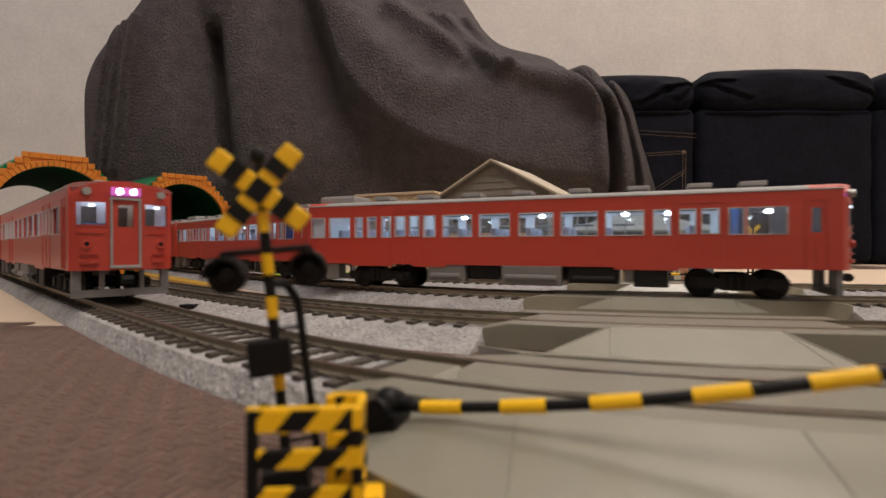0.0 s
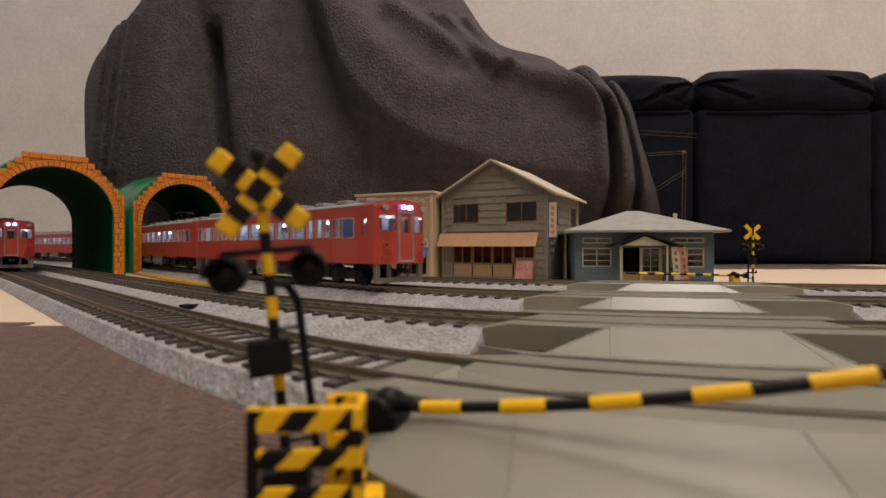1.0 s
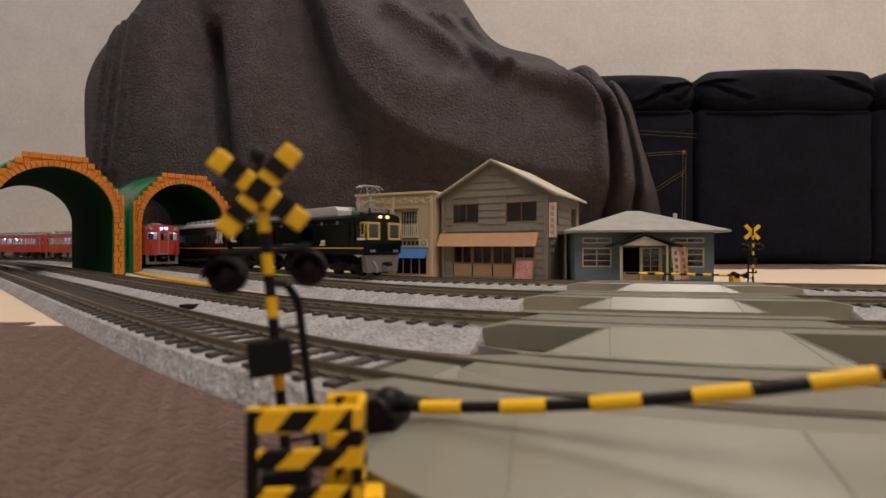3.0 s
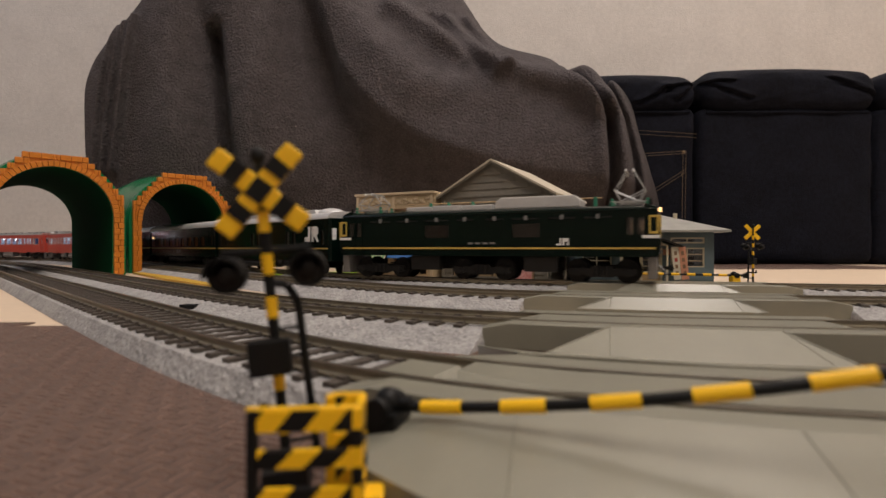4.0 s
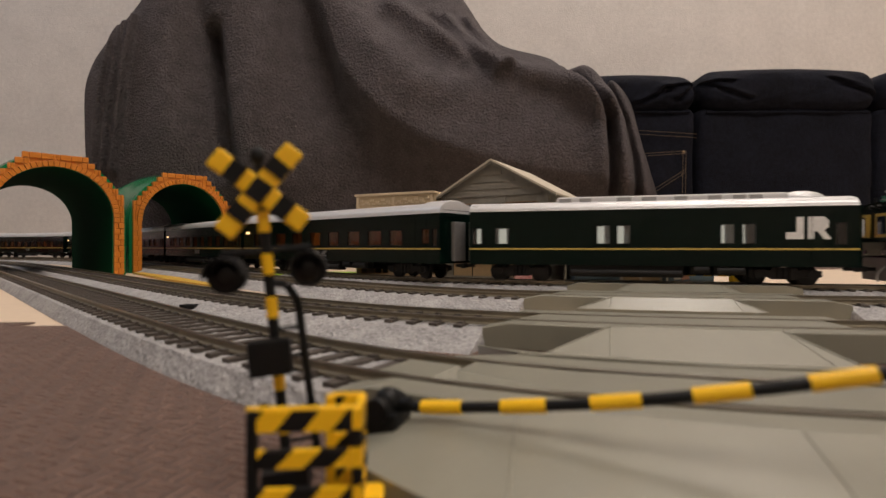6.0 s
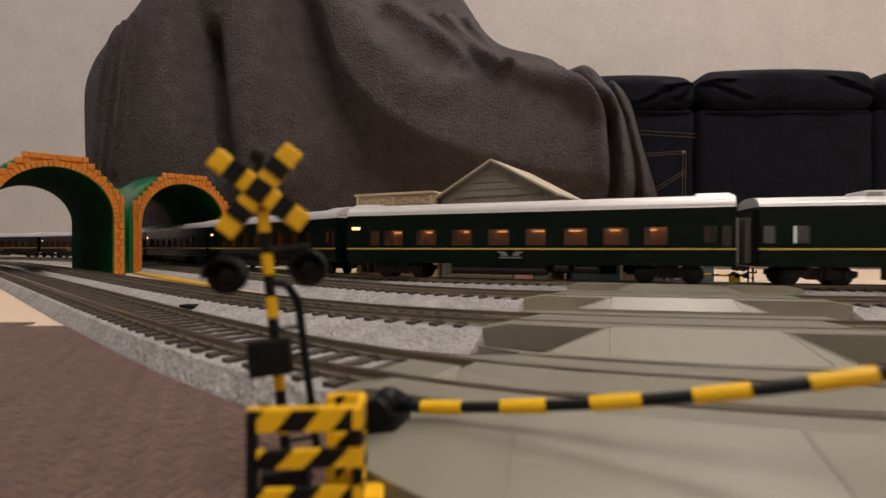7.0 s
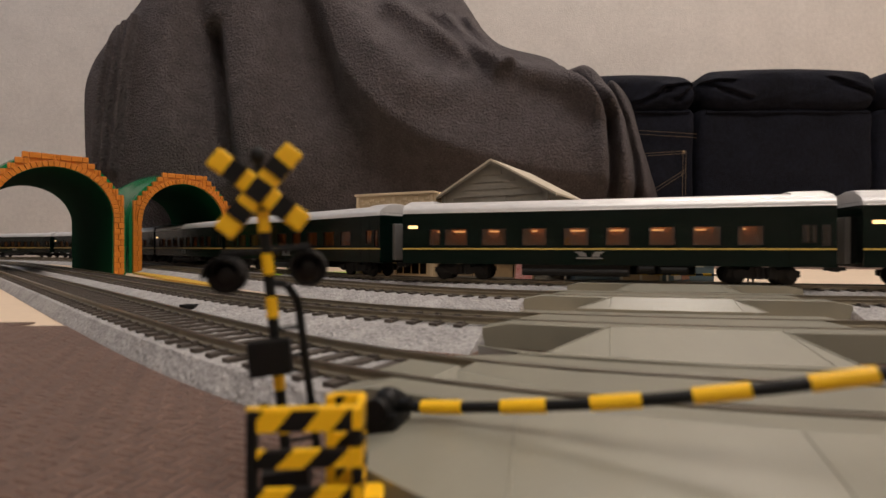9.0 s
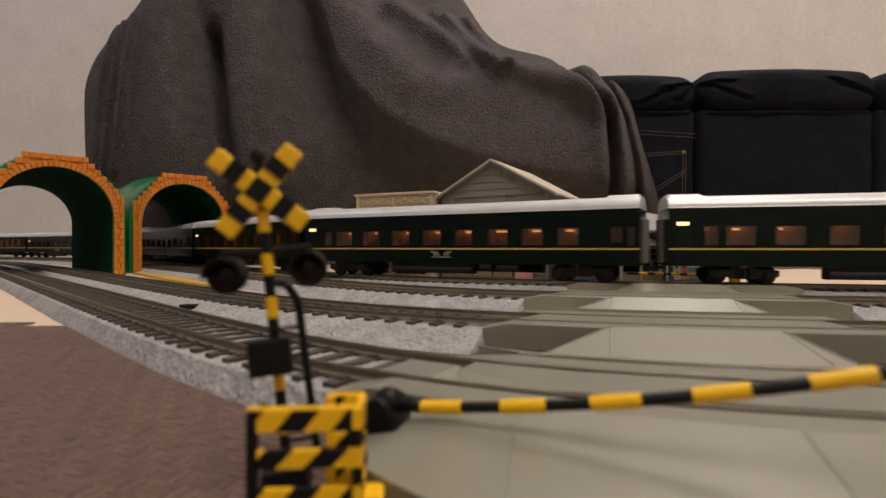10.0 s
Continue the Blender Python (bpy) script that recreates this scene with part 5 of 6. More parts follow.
        for a, b, c, d in RED_SIDE[1:]:
            bm = bmesh.new()
            y = sy * (half + 0.1)
            for a0, a1, c0, c1 in ((a - 0.35, a, c - 0.35, d + 0.35), (b, b + 0.35, c - 0.35, d + 0.35), (a, b, c - 0.35, c), (a, b, d, d + 0.35)):
                quad_box(bm, a0, a1, y - 0.2, y + 0.2, RT + c0, RT + c1)
            part("window_frame", bm, M_LIGHTGREY, t)
    # saloon: seats, partitions, lamps
    bm = bmesh.new()
    quad_box(bm, -L / 2 + 14, L / 2 - 22, -half + 2, half - 2, RT + 42.4, RT + 43.2)
    part("saloon_ceiling", bm, M_INSIDE, t)
    for i in range(11):
        x = -104 + i * 17.5
        bm = bmesh.new()
        for sy in (-1, 1):
            quad_box(bm, x - 1.2, x + 1.2, sy * 9 - 5, sy * 9 + 5, RT + 14, RT + 30.5)
            quad_box(bm, x - 5, x + 5, sy * 9 - 5, sy * 9 + 5, RT + 14, RT + 20)
        part("seat", bm, M_SEAT, t, bevel=0.5)
    for sy in (-1, 1):
        bm = bmesh.new()
        for k in range(3):
            rod(bm, (-L / 2 + 16, sy * (12.0 + k * 1.6), RT + 38.6), (L / 2 - 38, sy * (12.0 + k * 1.6), RT + 38.6), 0.3, 6)
        part("luggage_rack", bm, M_UGREY, t)
    for i in range(9):
        x = -96 + i * 17.5
        bm = bmesh.new()
        rod(bm, (x, -4.5, RT + 14), (x, -4.5, RT + 42), 0.45, 6)
        rod(bm, (x - 5, -9, RT + 31.5), (x + 4, -9, RT + 31.5), 0.6, 6)
        part("grab_pole", bm, M_STEEL, t)
    for x in (83.5, 53.5, -52.9, -70):
        for sy in (-1, 1):
            bm = bmesh.new()
            quad_box(bm, x - 0.5, x + 0.5, min(sy * 5, sy * 16), max(sy * 5, sy * 16), RT + 13.7, RT + 43)
            part("partition", bm, M_INSIDE, t)
    # pale sheet added down the middle to brighten the view through the windows
    bm = bmesh.new()
    quad_box(bm, -L / 2 + 12, L / 2 - 36, -0.3, 0.3, RT + 13.7, RT + 27.0)
    part("pale_divider", bm, M_INSIDE, t)
    bm = bmesh.new()
    quad_box(bm, L / 2 - 34, L / 2 - 33, -15, 15, RT + 13.7, RT + 43)
    part("cab_bulkhead", bm, M_BLUE, t)
    for x in (100, 62, 44, 6, -34, -74, -100):
        bm = bmesh.new()
        ball(bm, (x, -6, RT + 36.2), 1.2, 1.3, 0.6, 0.8)
        lamp = part("saloon_lamp", bm, M_LITDOT, t)
    bm = bmesh.new()
    quad_box(bm, -L / 2 + 16, L / 2 - 36, -12, 12, RT + 41.8, RT + 42.3)
    part("light_strip", bm, M_LIT, t)
    # roof vents
    for x in (95, 74.5, 49.5, 23, -4.5, -31, -57, -83):
        bm = bmesh.new()
        quad_box(bm, x - 4.0, x + 4.0, -4, 4, RT + 45.6, RT + 47.2)
        quad_box(bm, x - 4.8, x + 4.8, -5, 5, RT + 47.2, RT + 49.2)
        part("roof_vent", bm, M_GREYROOF, t, bevel=0.4)
    bm = bmesh.new()
    quad_box(bm, -121, -98, -9, 9, RT + 45, RT + 50)
    part("roof_unit", bm, M_GREYROOF, t, bevel=1.5)
    for x in (88, -80):
        bogie(t, x, 26, 5.6)
    for x0, x1, y, z0, z1, mat in ((48, 62, -14, 4, 12.4, M_UNDER), (20, 42, -14, 5, 12.4, M_UNDER), (-11, 17, -15, 3.4, 12.4, M_UGREY), (-28, -13, -13, 6, 12.4, M_UNDER), (-50, -30, -14, 4.5, 12.4, M_UGREY),
                                   (10, 40, 14, 4, 12.4, M_UGREY), (-45, -5, 14, 4, 12.4, M_UNDER), (-112, -104, -13, 4, 12.4, M_UGREY), (44, 48, -13, 6, 12.4, M_UGREY)):
        bm = bmesh.new()
        quad_box(bm, x0, x1, y - 3, y + 3, RT + z0, RT + z1)
        if x1 - x0 > 18:
            rod(bm, (x0 + 2, y - 3.2, RT + 7), (x1 - 2, y - 3.2, RT + 7), 1.6, 8)
        part("underfloor_box", bm, mat, t, bevel=0.5)
    return t


GREEN_SIDE = [(117.2, 121.2, 22, 33), (108, 114.3, 24, 33)] + [(a, b, 22.6, 32.8) for a, b in ((76.9, 89.3), (54.0, 68.1), (30.8, 44.5), (6.8, 19.6), (-17.8, -3.5), (-43.3, -28.7), (-69.2, -53.9), (-94.0, -78.8), (-104.8, -97.8))]
POWER_SIDE = [(95.0, 99.5, 23, 34), (50.1, 56.3, 23.5, 34), (39.2, 45.8, 23.5, 34), (-16.3, -9.3, 23.5, 34), (-27.8, -20.6, 23.5, 34), (-88.6, -80.5, 23.5, 33), (-103.1, -97.3, 23.5, 33)]
SALON_SIDE = [(-110 + i * 18.5, -110 + i * 18.5 + 14.5, 23, 38.5) for i in range(12)]


def stripe(t, L, half, z, ends=True):
    for sy in (-1, 1):
        bm = bmesh.new()
        y = sy * (half + 0.06)
        quad_box(bm, -L / 2, L / 2, y - 0.06, y + 0.06, RT + z - 0.55, RT + z + 0.55)
        part("gold_stripe", bm, M_GOLD, t)


def sleeping_coach(m, kind, label):
    t = empty("sleeping_coach", m, label, "model train", "coaches of the green train")
    L, half = (211.0 if kind == "power" else 247.6), 17.5
    holes = {"sleeper": GREEN_SIDE, "power": POWER_SIDE, "salon": SALON_SIDE}[kind]
    coach_shell(t, L, half, 10.5, 43.8, 51.4 if kind != "power" else 49.6, holes, holes, M_DKGREEN, M_SILVER, M_GLASSD, M_WOOD)
    stripe(t, L, half, 20.2)
    # ends: gangway bellows, dark corner
    for sx in (-1, 1):
        x = sx * L / 2
        bm = bmesh.new()
        if kind == "power" and sx > 0:   # rounded driving-end shape, no gangway
            prism(bm, [(-17.2, 0), (17.2, 0), (15.5, 2.2), (9, 3.4), (-9, 3.4), (-15.5, 2.2)], RT + 10.5, RT + 43.8, lambda a, d, b: (x + b, a, d))
            part("end_panel", bm, M_DKGREEN, t, smooth=0.6)
        else:
            quad_box(bm, min(x, x + sx * 3.0), max(x, x + sx * 3.0), -6, 6, RT + 12, RT + 38)
            part("gangway", bm, M_UGREY, t, bevel=0.6)
        coupler(t, x, sx)
        bm = bmesh.new()
        quad_box(bm, min(x, x - sx * 6), max(x, x - sx * 6), -half + 1.5, half - 1.5, RT + 44, RT + 47.4)
        part("roof_end", bm, M_DKGREEN, t, bevel=1.5)
    lit = M_AMBERDOT if kind != "power" else M_LIT
    rng = random.Random(7 if kind == "sleeper" else 3)
    # compartments with dim amber light and curtains
    bm = bmesh.new()
    quad_box(bm, -L / 2 + 4, L / 2 - 10, 3.0, 3.8, RT + 11.5, RT + 43)
    part("corridor_wall", bm, M_CURTAIN if kind != "power" else M_INSIDE, t)
    for a, b, c, d in holes[2:] if kind == "sleeper" else holes:
        w = b - a
        if kind == "power":
            bm = bmesh.new()
            quad_box(bm, a + 0.5, b - 2.6, -8, -7.5, RT + c - 1, RT + d)
            part("service_lamp", bm, M_DIMLIT, t)
            continue
        bm = bmesh.new()
        quad_box(bm, a + w * rng.uniform(0.1, 0.3), a + w * rng.uniform(0.5, 0.9), -4, -3.4, RT + d - 1.6, RT + d - 0.6)
        part("reading_lamp", bm, lit, t)
        bm = bmesh.new()
        quad_box(bm, a - 2, b + 2, -2, 2.6, RT + d + 2.5, RT + d + 3.0)
        part("cabin_light", bm, M_AMBER, t)
        for q0, q1 in ((a - 0.4, a + w * rng.uniform(0.1, 0.32)), (b - w * rng.uniform(0.05, 0.3), b + 0.4)):
            bm = bmesh.new()
            n = 5
            for i in range(n):
                u0, u1 = q0 + (q1 - q0) * i / n, q0 + (q1 - q0) * (i + 1) / n
                quad_box(bm, u0, u1, -14.6 - (i % 2) * 0.4, -14.0 - (i % 2) * 0.4, RT + c - 0.6, RT + d + 0.4)
            part("curtain", bm, M_CURTAIN, t)
        bm = bmesh.new()
        quad_box(bm, a - 3.4, a - 2.8, -15, 3, RT + 11.5, RT + 43)
        part("partition", bm, M_WOOD, t)
    for sy in (-1, 1):
        y = sy * (half + 0.1)
        for a, b, c, d in holes:
            bm = bmesh.new()
            for a0, a1, c0, c1 in ((a - 0.3, a, c - 0.3, d + 0.3), (b, b + 0.3, c - 0.3, d + 0.3), (a, b, c - 0.3, c), (a, b, d, d + 0.3)):
                quad_box(bm, a0, a1, y - 0.12, y + 0.12, RT + c0, RT + c1)
            part("window_frame", bm, M_UNDER, t)
        bm = bmesh.new()
        quad_box(bm, L / 2 - 22, L / 2 - 21.7, y - 0.15, y + 0.15, RT + 12, RT + 40)
        quad_box(bm, L / 2 - 12, L / 2 - 11.7, y - 0.15, y + 0.15, RT + 12, RT + 40)
        part("door_rim", bm, M_DKGREEN, t)
        if kind == "power":   # the railway's mark as plain white shapes
            for pts in ([(75.6, 25.6), (84, 25.6), (84, 37.8), (80.6, 37.8), (80.6, 29.4), (75.6, 29.4)],
                        [(86, 25.6), (89, 25.6), (89, 29.8), (90.6, 29.8), (93.6, 25.6), (97, 25.6), (93.6, 30.4), (95.8, 32.2), (95.8, 35.8), (93.6, 37.8), (86, 37.8)]):
                bm = bmesh.new()
                prism(bm, [(u - 4.4, RT + w) for u, w in pts], y - 0.06, y + 0.06)
                part("mark", bm, M_WHITE, t)
        else:
            for pts in ([(-12, 18.6), (-7, 18.6), (-5, 17.4), (-4.4, 15.6), (-8.6, 15.6), (-9.4, 17)], [(6, 18.6), (1, 18.6), (-1, 17.4), (-1.6, 15.6), (2.6, 15.6), (3.4, 17)], [(-11, 14.2), (5, 14.2), (4, 15.1), (-10, 15.1)]):
                bm = bmesh.new()
                prism(bm, [(u, RT + w) for u, w in pts], y - 0.06, y + 0.06)
                part("emblem", bm, M_UGREY, t)
            bm = bmesh.new()
            quad_box(bm, -119.5, -113, y - 0.06, y + 0.06, RT + 33.6, RT + 35.6)
            part("destination_plate", bm, M_AMBERDOT, t)
    if kind == "power":
        bm = bmesh.new()
        prism(bm, [(-53, 48), (76, 48), (74.5, 52.2), (-51, 52.2)], -10, 10, lambda u, d, w: (u, d, RT + w))
        hood = part("roof_hood", bm, M_SILVER, t, bevel=1.0)
        for x0, x1 in ((59.5, 66), (51, 57.5), (38, 45), (20, 27), (2, 10), (-12, -4), (-34, -27), (-46, -39)):
            bm = bmesh.new()
            quad_box(bm, x0 - 4, x1 - 4, -10.5, -9.0, RT + 48.9, RT + 51.2)
            part("grille", bm, M_GREYROOF, hood)
        bm = bmesh.new()
        quad_box(bm, L / 2 + 3.0, L / 2 + 4.1, -3.4, 3.4, RT + 18.2, RT + 24.8)
        sign = part("tail_sign", bm, M_LIGHTGREY, t, "glowing pink tail sign")
        bm = bmesh.new()
        quad_box(bm, L / 2 + 4.1, L / 2 + 4.3, -2.7, 2.7, RT + 18.9, RT + 24.1)
        part("lit_panel", bm, M_TAIL, sign)
        for y0, y1 in ((-15.2, -7.0), (-4.4, 4.4), (7.0, 15.2)):
            bm = bmesh.new()
            dx = 3.5 if y0 == -4.4 else 2.9
            quad_box(bm, L / 2 + 1.5, L / 2 + dx, y0, y1, RT + 27, RT + 36)
            part("end_window", bm, M_INSIDE, t)
        bm = bmesh.new()
        ball(bm, (84, 0, RT + 48.6), 9.5, 1.25, 1.2, 0.5, 20)
        part("roof_dome", bm, M_SILVER, t, smooth=1.0)
    else:
        for x in (-113.5, 113.5):
            bm = bmesh.new()
            prism(bm, [(-15.6, 45.2), (-14.6, 48.6), (-10, 51.4), (-4, 52.7), (4, 52.7), (10, 51.4), (14.6, 48.6), (15.6, 45.2)], x - 9, x + 9, lambda a, d, b: (d, a, RT + b))
            part("roof_unit", bm, M_SILVER, t, bevel=0.5)
    for x in ((71.6, -74.4) if kind == "power" else (90, -84)):
        bogie(t, x, 26, 5.4)
    for x0, x1, y, z0, z1 in ((36, 52, -13, 5.5, 10.6), (-44, 20, -13, 3.6, 10.6), (-10, 60, 13, 4, 10.6), (24, 34, -13, 6, 10.6)):
        bm = bmesh.new()
        quad_box(bm, x0, x1, y - 3, y + 3, RT + z0, RT + z1)
        rod(bm, (x0 + 1, y - 3, RT + z0 + 2.4), (x1 - 1, y - 3, RT + z0 + 2.4), 2.1, 10)
        part("underfloor_box", bm, M_UNDER, t, bevel=0.4)
    return t


def pantograph(t, x, lift=1.0):
    p = empty("pantograph", at(x, 0, RT + 46), "", "")
    p.parent = t

    def fold(bm):   # lowers the arms over their base
        for v in bm.verts:
            v.co.z = 2.4 + (v.co.z - 2.4) * lift
            v.co.x *= 1 + 0.35 * (1 - lift)

    bm = bmesh.new()
    for sx in (-1, 1):
        for sy in (-1, 1):
            rod(bm, (sx * 5, sy * 6, 2.4), (sx * 8.6, sy * 6.5, 9.5), 0.38, 6)
            rod(bm, (sx * -6, sy * 6, 2.4), (sx * 8.6, sy * 6.5, 9.5), 0.38, 6)
            rod(bm, (sx * 8.6, sy * 6.5, 9.5), (sx * 2.2, sy * 5, 21), 0.34, 6)
        rod(bm, (sx * 8.6, -6.5, 9.5), (sx * 8.6, 6.5, 9.5), 0.3, 6)
        rod(bm, (sx * 8.6, -6.5, 9.5), (sx * 2.2, 5, 21), 0.2, 6)
    fold(bm)
    part("frame", bm, M_STEEL, p)
    for sx in (-1, 1):
        bm = bmesh.new()
        pts = [(sx * 2.2, -11, 19.6), (sx * 2.2, -7.5, 21.6), (sx * 2.2, 7.5, 21.6), (sx * 2.2, 11, 19.6)]
        for a, b in zip(pts, pts[1:]):
            rod(bm, a, b, 0.6, 6)
        fold(bm)
        part("contact_shoe", bm, M_STEEL, p)
    bm = bmesh.new()
    for sy in (-1, 1):
        quad_box(bm, -11, 11, sy * 8 - 0.8, sy * 8 + 0.8, 1.6, 2.8)
    quad_box(bm, -7.5, -6, -8, 8, 1.6, 2.8)
    quad_box(bm, 6, 7.5, -8, 8, 1.6, 2.8)
    part("base_frame", bm, M_STEEL, p)
    for sx in (-1, 1):
        for sy in (-1, 1):
            bm = bmesh.new()
            for k in range(3):
                rod(bm, (sx * 10, sy * 8, -1 + k * 1.2), (sx * 10, sy * 8, -0.4 + k * 1.2), 1.5, 10)
            rod(bm, (sx * 10, sy * 8, -1.4), (sx * 10, sy * 8, 4.4), 0.9, 10)
            part("insulator", bm, M_TEAL, p, smooth=0.6)


def locomotive(m):
    t = empty("electric_locomotive", m, "dark green model electric locomotive with a gold stripe and pantographs", "model train")
    L, half = 211.0, 17.3
    holes = []
    for s in (-1, 1):
        for a, b in ((95.8, 100.8), (89.9, 93.6)):
            holes.append((min(s * a, s * b), max(s * a, s * b), 28.5, 38.5))
    holes += [(21.8, 39.3, 27.5, 36), (-39.3, -21.8, 27.5, 36)]
    z0, z1 = RT + 15.6, RT + 43
    coach_shell(t, L, half, 15.6, 43, 46.4, holes, holes, M_DKGREEN, M_DKGREEN, M_GLASSD)
    stripe(t, L, half, 20.6)
    for sy in (-1, 1):
        y = sy * (half + 0.15)
        for a, b in ((66, 81.7), (44.7, 60.9), (21.8, 39.3), (4.5, 15.8)):
            for s in (-1, 1):
                bm = bmesh.new()
                quad_box(bm, min(s * a, s * b), max(s * a, s * b), y - 0.2, y + 0.2, RT + 38.6, RT + 39.5)
                part("louvre_rail", bm, M_UNDER, t)
                c = s * (a + b) / 2
                bm = bmesh.new()
                quad_box(bm, c - 1.1, c + 1.1, y - 0.3, y + 0.3, RT + 38.2, RT + 41)
                part("latch", bm, M_UGREY, t)
        for s in (-1, 1):
            bm = bmesh.new()
            for a in (88.6, 94.8):
                quad_box(bm, min(s * a, s * (a + .3)), max(s * a, s * (a + .3)), y - 0.25, y + 0.25, RT + 16, RT + 41)
            part("door_rim", bm, M_DKGREEN, t)
        for a0, a1, c0, c1 in ((49.5, 51.6, 22.4, 23.4), (51.6, 52.7, 22.4, 26.8), (53.4, 54.5, 22.4, 26.8), (54.5, 57.0, 24.6, 26.8), (55.9, 57.2, 22.4, 24.2)):
            bm = bmesh.new()
            quad_box(bm, a0, a1, y - 0.1, y + 0.1, RT + c0, RT + c1)
            part("mark", bm, M_WHITE, t)
        bm = bmesh.new()
        for k in range(4):
            quad_box(bm, -8 + k * 5, -4.4 + k * 5, y - 0.1, y + 0.1, RT + 23.2, RT + 24.4)
        tagged(part("number_mark", bm, M_UGREY, t), kind="stuff")
    for sx in (-1, 1):
        x = sx * L / 2
        bm = bmesh.new()
        prism(bm, [(0, 15.6), (2.2, 17), (2.8, 24), (1.6, 38), (0.2, 44.6), (-6, 46.8), (-6, 15.6)], -half + 0.4, half - 0.4, lambda a, d, b: (x + sx * a, d, RT + b))
        nose = part("nose", bm, M_DKGREEN, t, bevel=0.5)
        f = x + sx * 2.4
        for sy in (-1, 1):
            for y0, y1, c0, c1 in ((4, 15.8, 26.6, 28.2), (4, 15.8, 38, 39.6), (4, 5.4, 28.2, 38), (14.2, 15.8, 28.2, 38)):
                bm = bmesh.new()
                quad_box(bm, min(f - 1.6, f + 0.3), max(f - 1.6, f + 0.3), min(sy * y0, sy * y1), max(sy * y0, sy * y1), RT + c0, RT + c1)
                part("window_surround", bm, M_GOLD, nose, "yellow cab window surround")
            bm = bmesh.new()
            quad_box(bm, min(f - 1.6, f), max(f - 1.6, f), min(sy * 5.4, sy * 14.2), max(sy * 5.4, sy * 14.2), RT + 28.2, RT + 38)
            part("cab_window", bm, M_FRONTGLASS, nose)
            bm = bmesh.new()
            for a0, a1, c0, c1 in ((-3.5, -2.6, 29, 39.6), (0.6, 1.6, 29, 39.6), (-2.6, 0.6, 29, 30.4), (-2.6, 0.6, 38.4, 39.6)):
                quad_box(bm, min(x + sx * a0, x + sx * a1), max(x + sx * a0, x + sx * a1), sy * 16.3 - 1.15, sy * 16.3 + 1.15, RT + c0, RT + c1)
            part("window_surround", bm, M_GOLD, nose)
            bm = bmesh.new()
            quad_box(bm, x - 7 if sx > 0 else x - 2.4, x + 2.4 if sx > 0 else x + 7, sy * (half + 0.1) - 0.12, sy * (half + 0.1) + 0.12, RT + 26.4, RT + 28.2)
            part("front_band", bm, M_WHITE, nose)
            bm = bmesh.new()
            rod(bm, (f - sx, sy * 3.4, RT + 43.6), (f + sx * 0.6, sy * 3.4, RT + 43.6), 1.1, 12)
            part("headlamp", bm, M_AMBERDOT if sx > 0 else M_LENS, nose, smooth=0.6)
            bm = bmesh.new()
            quad_box(bm, f - 0.8, f + 0.8, sy * 11 - 2.2, sy * 11 + 2.2, RT + 17.5, RT + 19.5)
            part("marker_lamp", bm, M_UGREY, nose)
        bm = bmesh.new()
        prism(bm, [(-16, 15.6), (16, 15.6), (14.5, 2.8), (-14.5, 2.8)], min(x - sx * 4, x + sx * 1), max(x - sx * 4, x + sx * 1), lambda a, d, b: (d, a, RT + b))
        part("snow_plough", bm, M_UGREY, nose, bevel=0.5)
        coupler(t, x + sx * 2, sx)
        bm = bmesh.new()
        prev = Vector((x + sx * 1.5, -9, RT + 11))
        for k in range(1, 9):
            q = Vector((x + sx * (1.5 + 4.2 * math.sin(k / 8 * 2.2)), -9, RT + 11 - k * 1.05))
            rod(bm, prev, q, 0.5, 6)
            prev = q
        part("air_hose", bm, M_STEEL, nose)
        for sy in (-1, 1):
            bm = bmesh.new()
            rod(bm, (x - sx * 3, sy * 9, RT + 46), (x - sx * 3, sy * 9, RT + 49.5), 0.8, 8)
            part("horn", bm, M_UNDER, nose)
    bm = bmesh.new()
    prism(bm, [(8, 46), (63, 46), (63, 50.5), (59, 53.6), (12, 53.6), (8, 50.5)], -9.5, 9.5, lambda a, d, b: (a, d, RT + b))
    part("roof_unit", bm, M_LIGHTGREY, t, "light grey roof cover", bevel=0.8)
    for x0, x1, z in ((-16, 6, 49.6), (-38, -17, 49.8), (-58, -39, 49.4)):
        bm = bmesh.new()
        quad_box(bm, x0, x1, -8, 8, RT + 46, RT + z)
        part("roof_box", bm, M_LIGHTGREY, t, bevel=0.6)
    bm = bmesh.new()
    rod(bm, (-62, 3, RT + 52.2), (74, 3, RT + 52.2), 0.45, 8)
    part("roof_busbar", bm, M_KICK, t)
    for x in (70, 6.5, -12, -30, -44):
        bm = bmesh.new()
        rod(bm, (x, 3, RT + 45.8), (x, 3, RT + 52.8), 1.2, 10)
        part("insulator", bm, M_TEAL, t, smooth=0.6)
    bm = bmesh.new()
    quad_box(bm, -84, 84, -11, 11, RT + 16.5, RT + 42.5)
    part("machine_room", bm, M_UNDER, t)
    pantograph(t, 91)
    pantograph(t, -89, 0.62)
    for x in (76, 0, -76):
        b = bogie(t, x, 29, 6.9)
    for x0, x1, y in ((29, 50, -13), (-50, -29, -13), (-50, 50, 13)):
        bm = bmesh.new()
        quad_box(bm, x0, x1, y - 3, y + 3, RT + 6, RT + 15.6)
        part("underfloor_box", bm, M_UNDER, t, bevel=0.4)
    return t


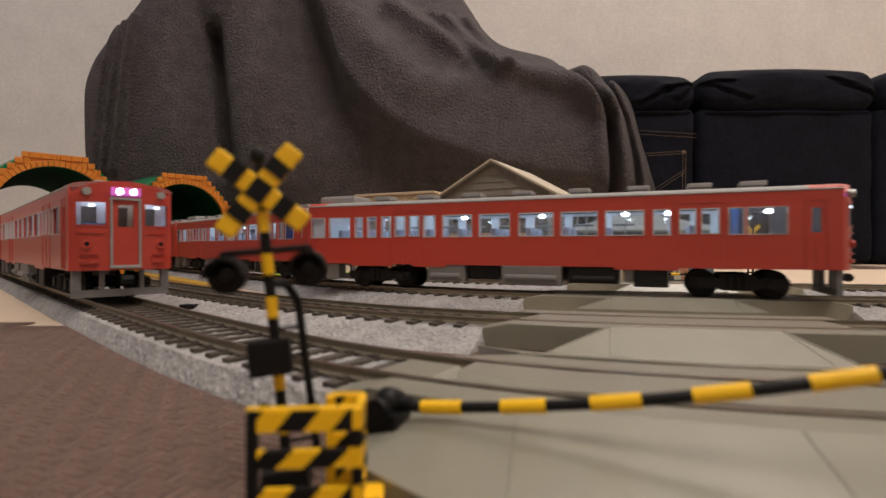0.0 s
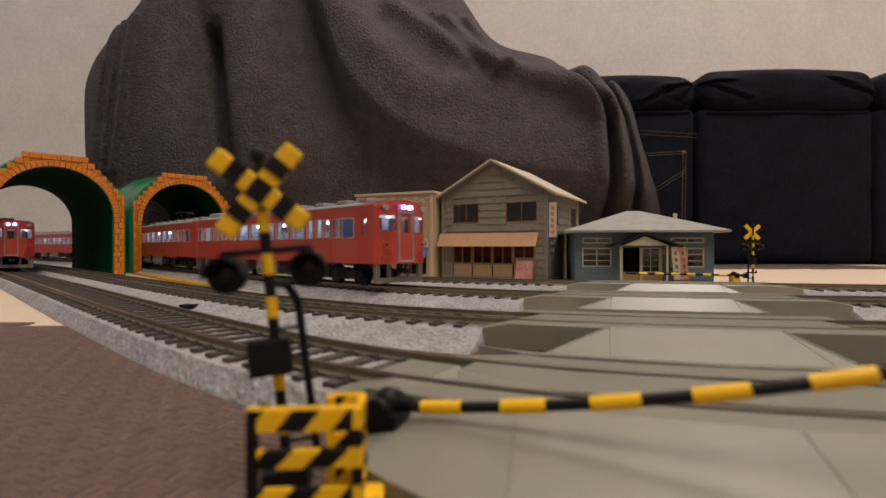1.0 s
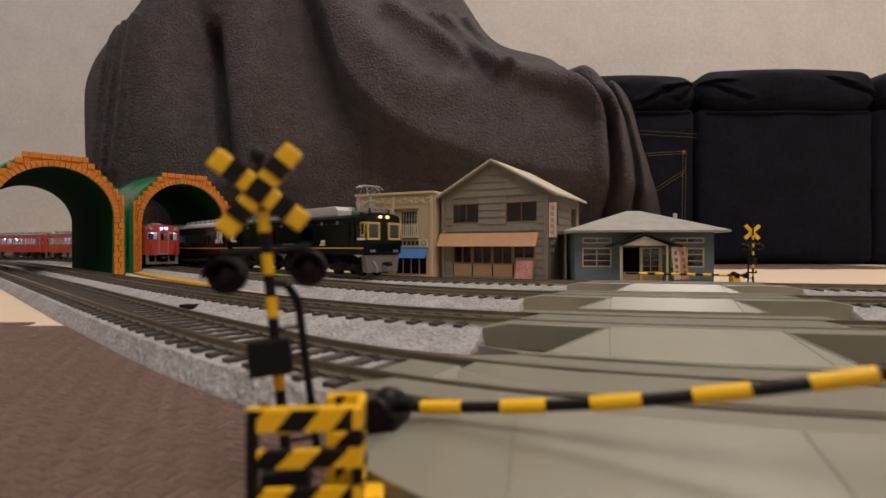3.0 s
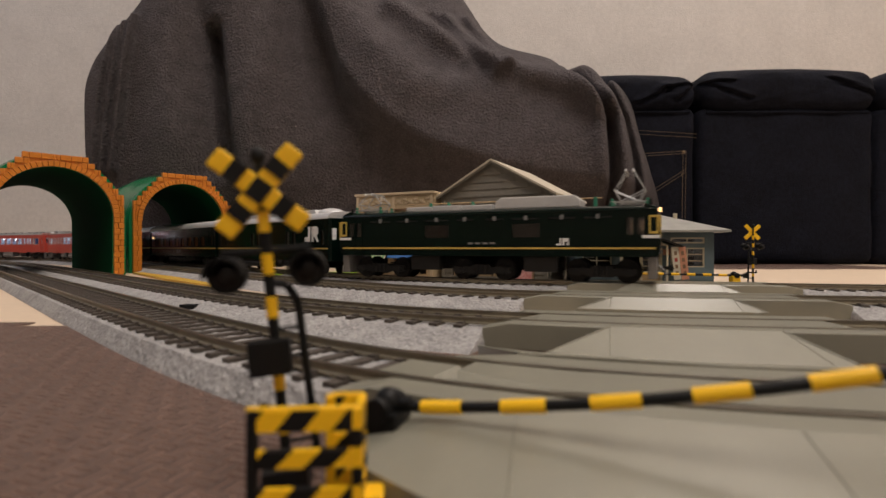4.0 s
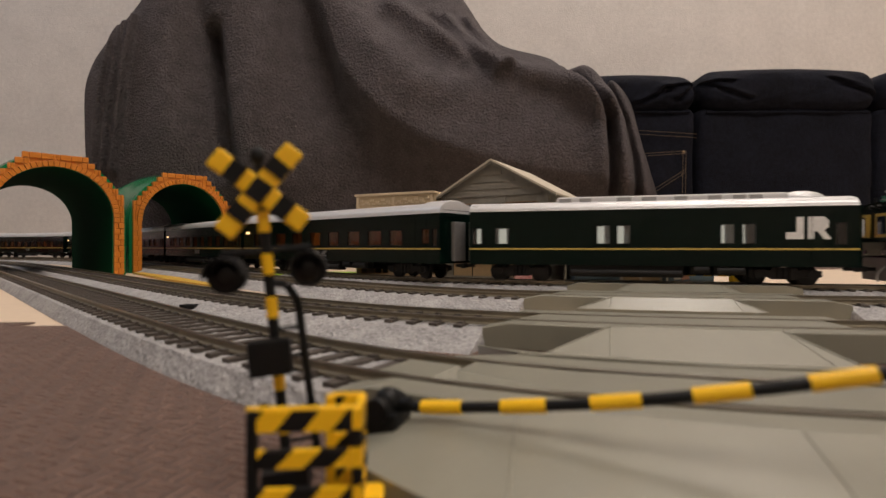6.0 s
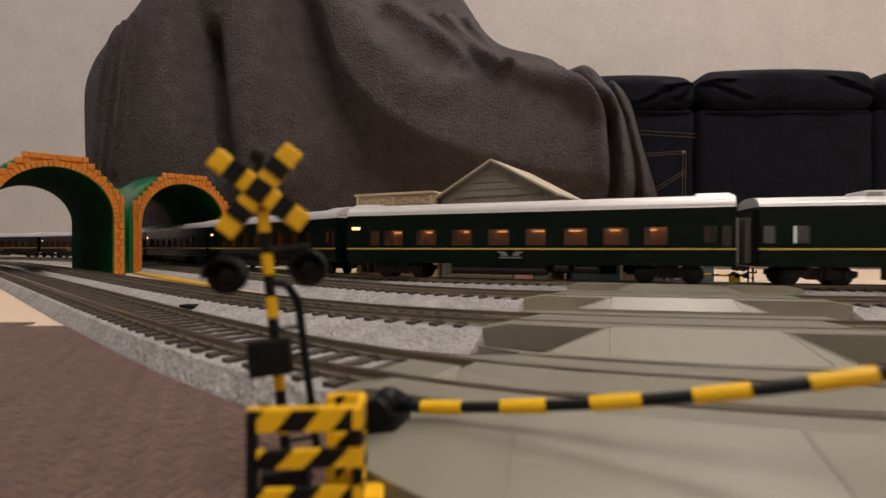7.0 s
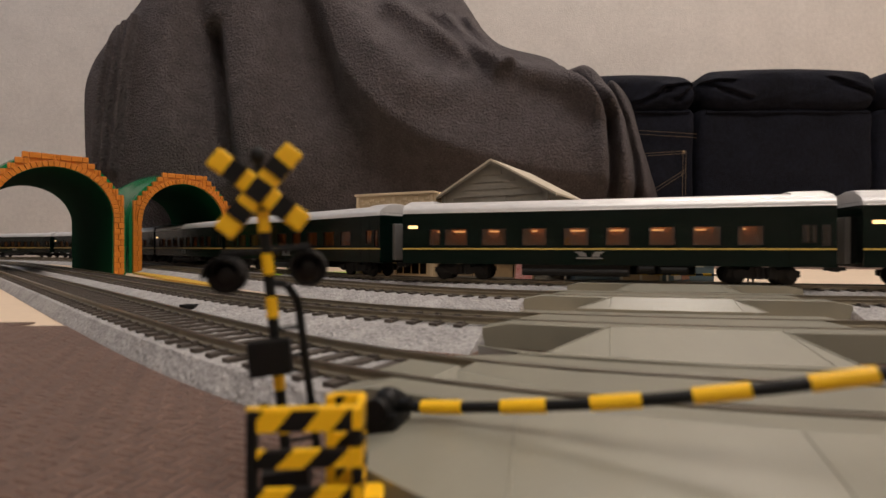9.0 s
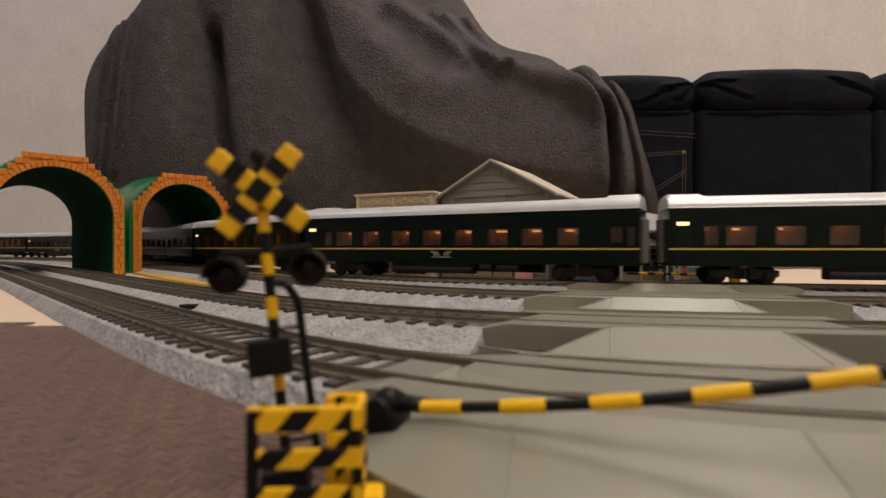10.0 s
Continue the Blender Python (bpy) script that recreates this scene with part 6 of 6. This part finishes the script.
RED_PITCH, GREEN_PITCH, LOCO_PITCH = 254.0, 262.8, 221.0
first_red = railcar(at(0, 0))
red_two = [first_red] + [copy_thing(first_red, at(0, 0)) for _ in range(3)]
red_one = [copy_thing(first_red, at(0, 0)) for _ in range(2)]
loco = locomotive(at(0, 0))
power_car = sleeping_coach(at(0, 0), "power", "dark green model generator coach with silver roof and white mark")
sleeper = sleeping_coach(at(0, 0), "sleeper", "dark green model sleeping coach with amber-lit curtained windows")
salon = sleeping_coach(at(0, 0), "salon", "dark green model lounge coach with tall amber-lit windows")
coaches = [power_car, sleeper] + [copy_thing(sleeper, at(0, 0)) for _ in range(6)] + [salon] + [copy_thing(sleeper, at(0, 0)) for _ in range(2)]


# ---- what moves ----
def ride(thing, key, s_mid, wheelbase, rows_at):
    """Keys a car so that both its bogies stay on the track; s_mid(t) is its middle along the track."""
    rows = []
    for t in rows_at:
        s = s_mid(t)
        xa, ya = on_line(key, s - wheelbase / 2)
        xb, yb = on_line(key, s + wheelbase / 2)
        # the car's own x axis points along the track towards smaller s
        rows.append((t, at((xa + xb) / 2, (ya + yb) / 2, 0, 0, 0, math.degrees(math.atan2(ya - yb, xa - xb)))))
    walk(thing, rows)


def glide(rows):
    ts, ss = zip(*rows)
    ts, ss = np.array(ts), np.array(ss)
    v0, v1 = (ss[1] - ss[0]) / (ts[1] - ts[0]), (ss[-1] - ss[-2]) / (ts[-1] - ts[-2])

    def s(t):
        if t < ts[0]:
            return float(ss[0] + v0 * (t - ts[0]))
        if t > ts[-1]:
            return float(ss[-1] + v1 * (t - ts[-1]))
        return float(np.interp(t, ts, ss))
    return s


# the end of each train that stays nearest the crossing, along its track
RED_TWO_END = glide([(0, 1586), (0.5, 1672), (1, 1779), (1.3, 1840), (2.2, 2039), (2.7, 2126), (5, 2718), (5.7, 2894)])
RED_ONE_END = glide([(0, 1915), (0.5, 2113), (1, 2304), (1.5, 2460)])
# the front of the first coach behind the locomotive
COACH_END = glide([(0, 2640), (1.5, 2325), (2.5, 2122), (3.2, 1982), (3.9, 1851), (5, 1668), (5.5, 1588), (7, 1344), (8.5, 1111), (9.5, 962), (10, 873)])
TIMES = [i * 0.2 for i in range(51)]


def motions():
    for i, c in enumerate(red_two):
        ride(c, "c", lambda t, i=i: RED_TWO_END(t) + RED_PITCH * (i + 0.5) - 2, 165, TIMES)
    for i, c in enumerate(red_one):
        ride(c, "a", lambda t, i=i: RED_ONE_END(t) + RED_PITCH * (i + 0.5) - 2, 165, TIMES)
    ride(loco, "d", lambda t: COACH_END(t) - 111.5, 120, TIMES)
    ride(coaches[0], "d", lambda t: COACH_END(t) + 117.3, 146, TIMES)
    for i, c in enumerate(coaches[1:]):
        ride(c, "d", lambda t, i=i: COACH_END(t) + 227 + 259.5 * (i + 0.5), 172, TIMES)


motions()
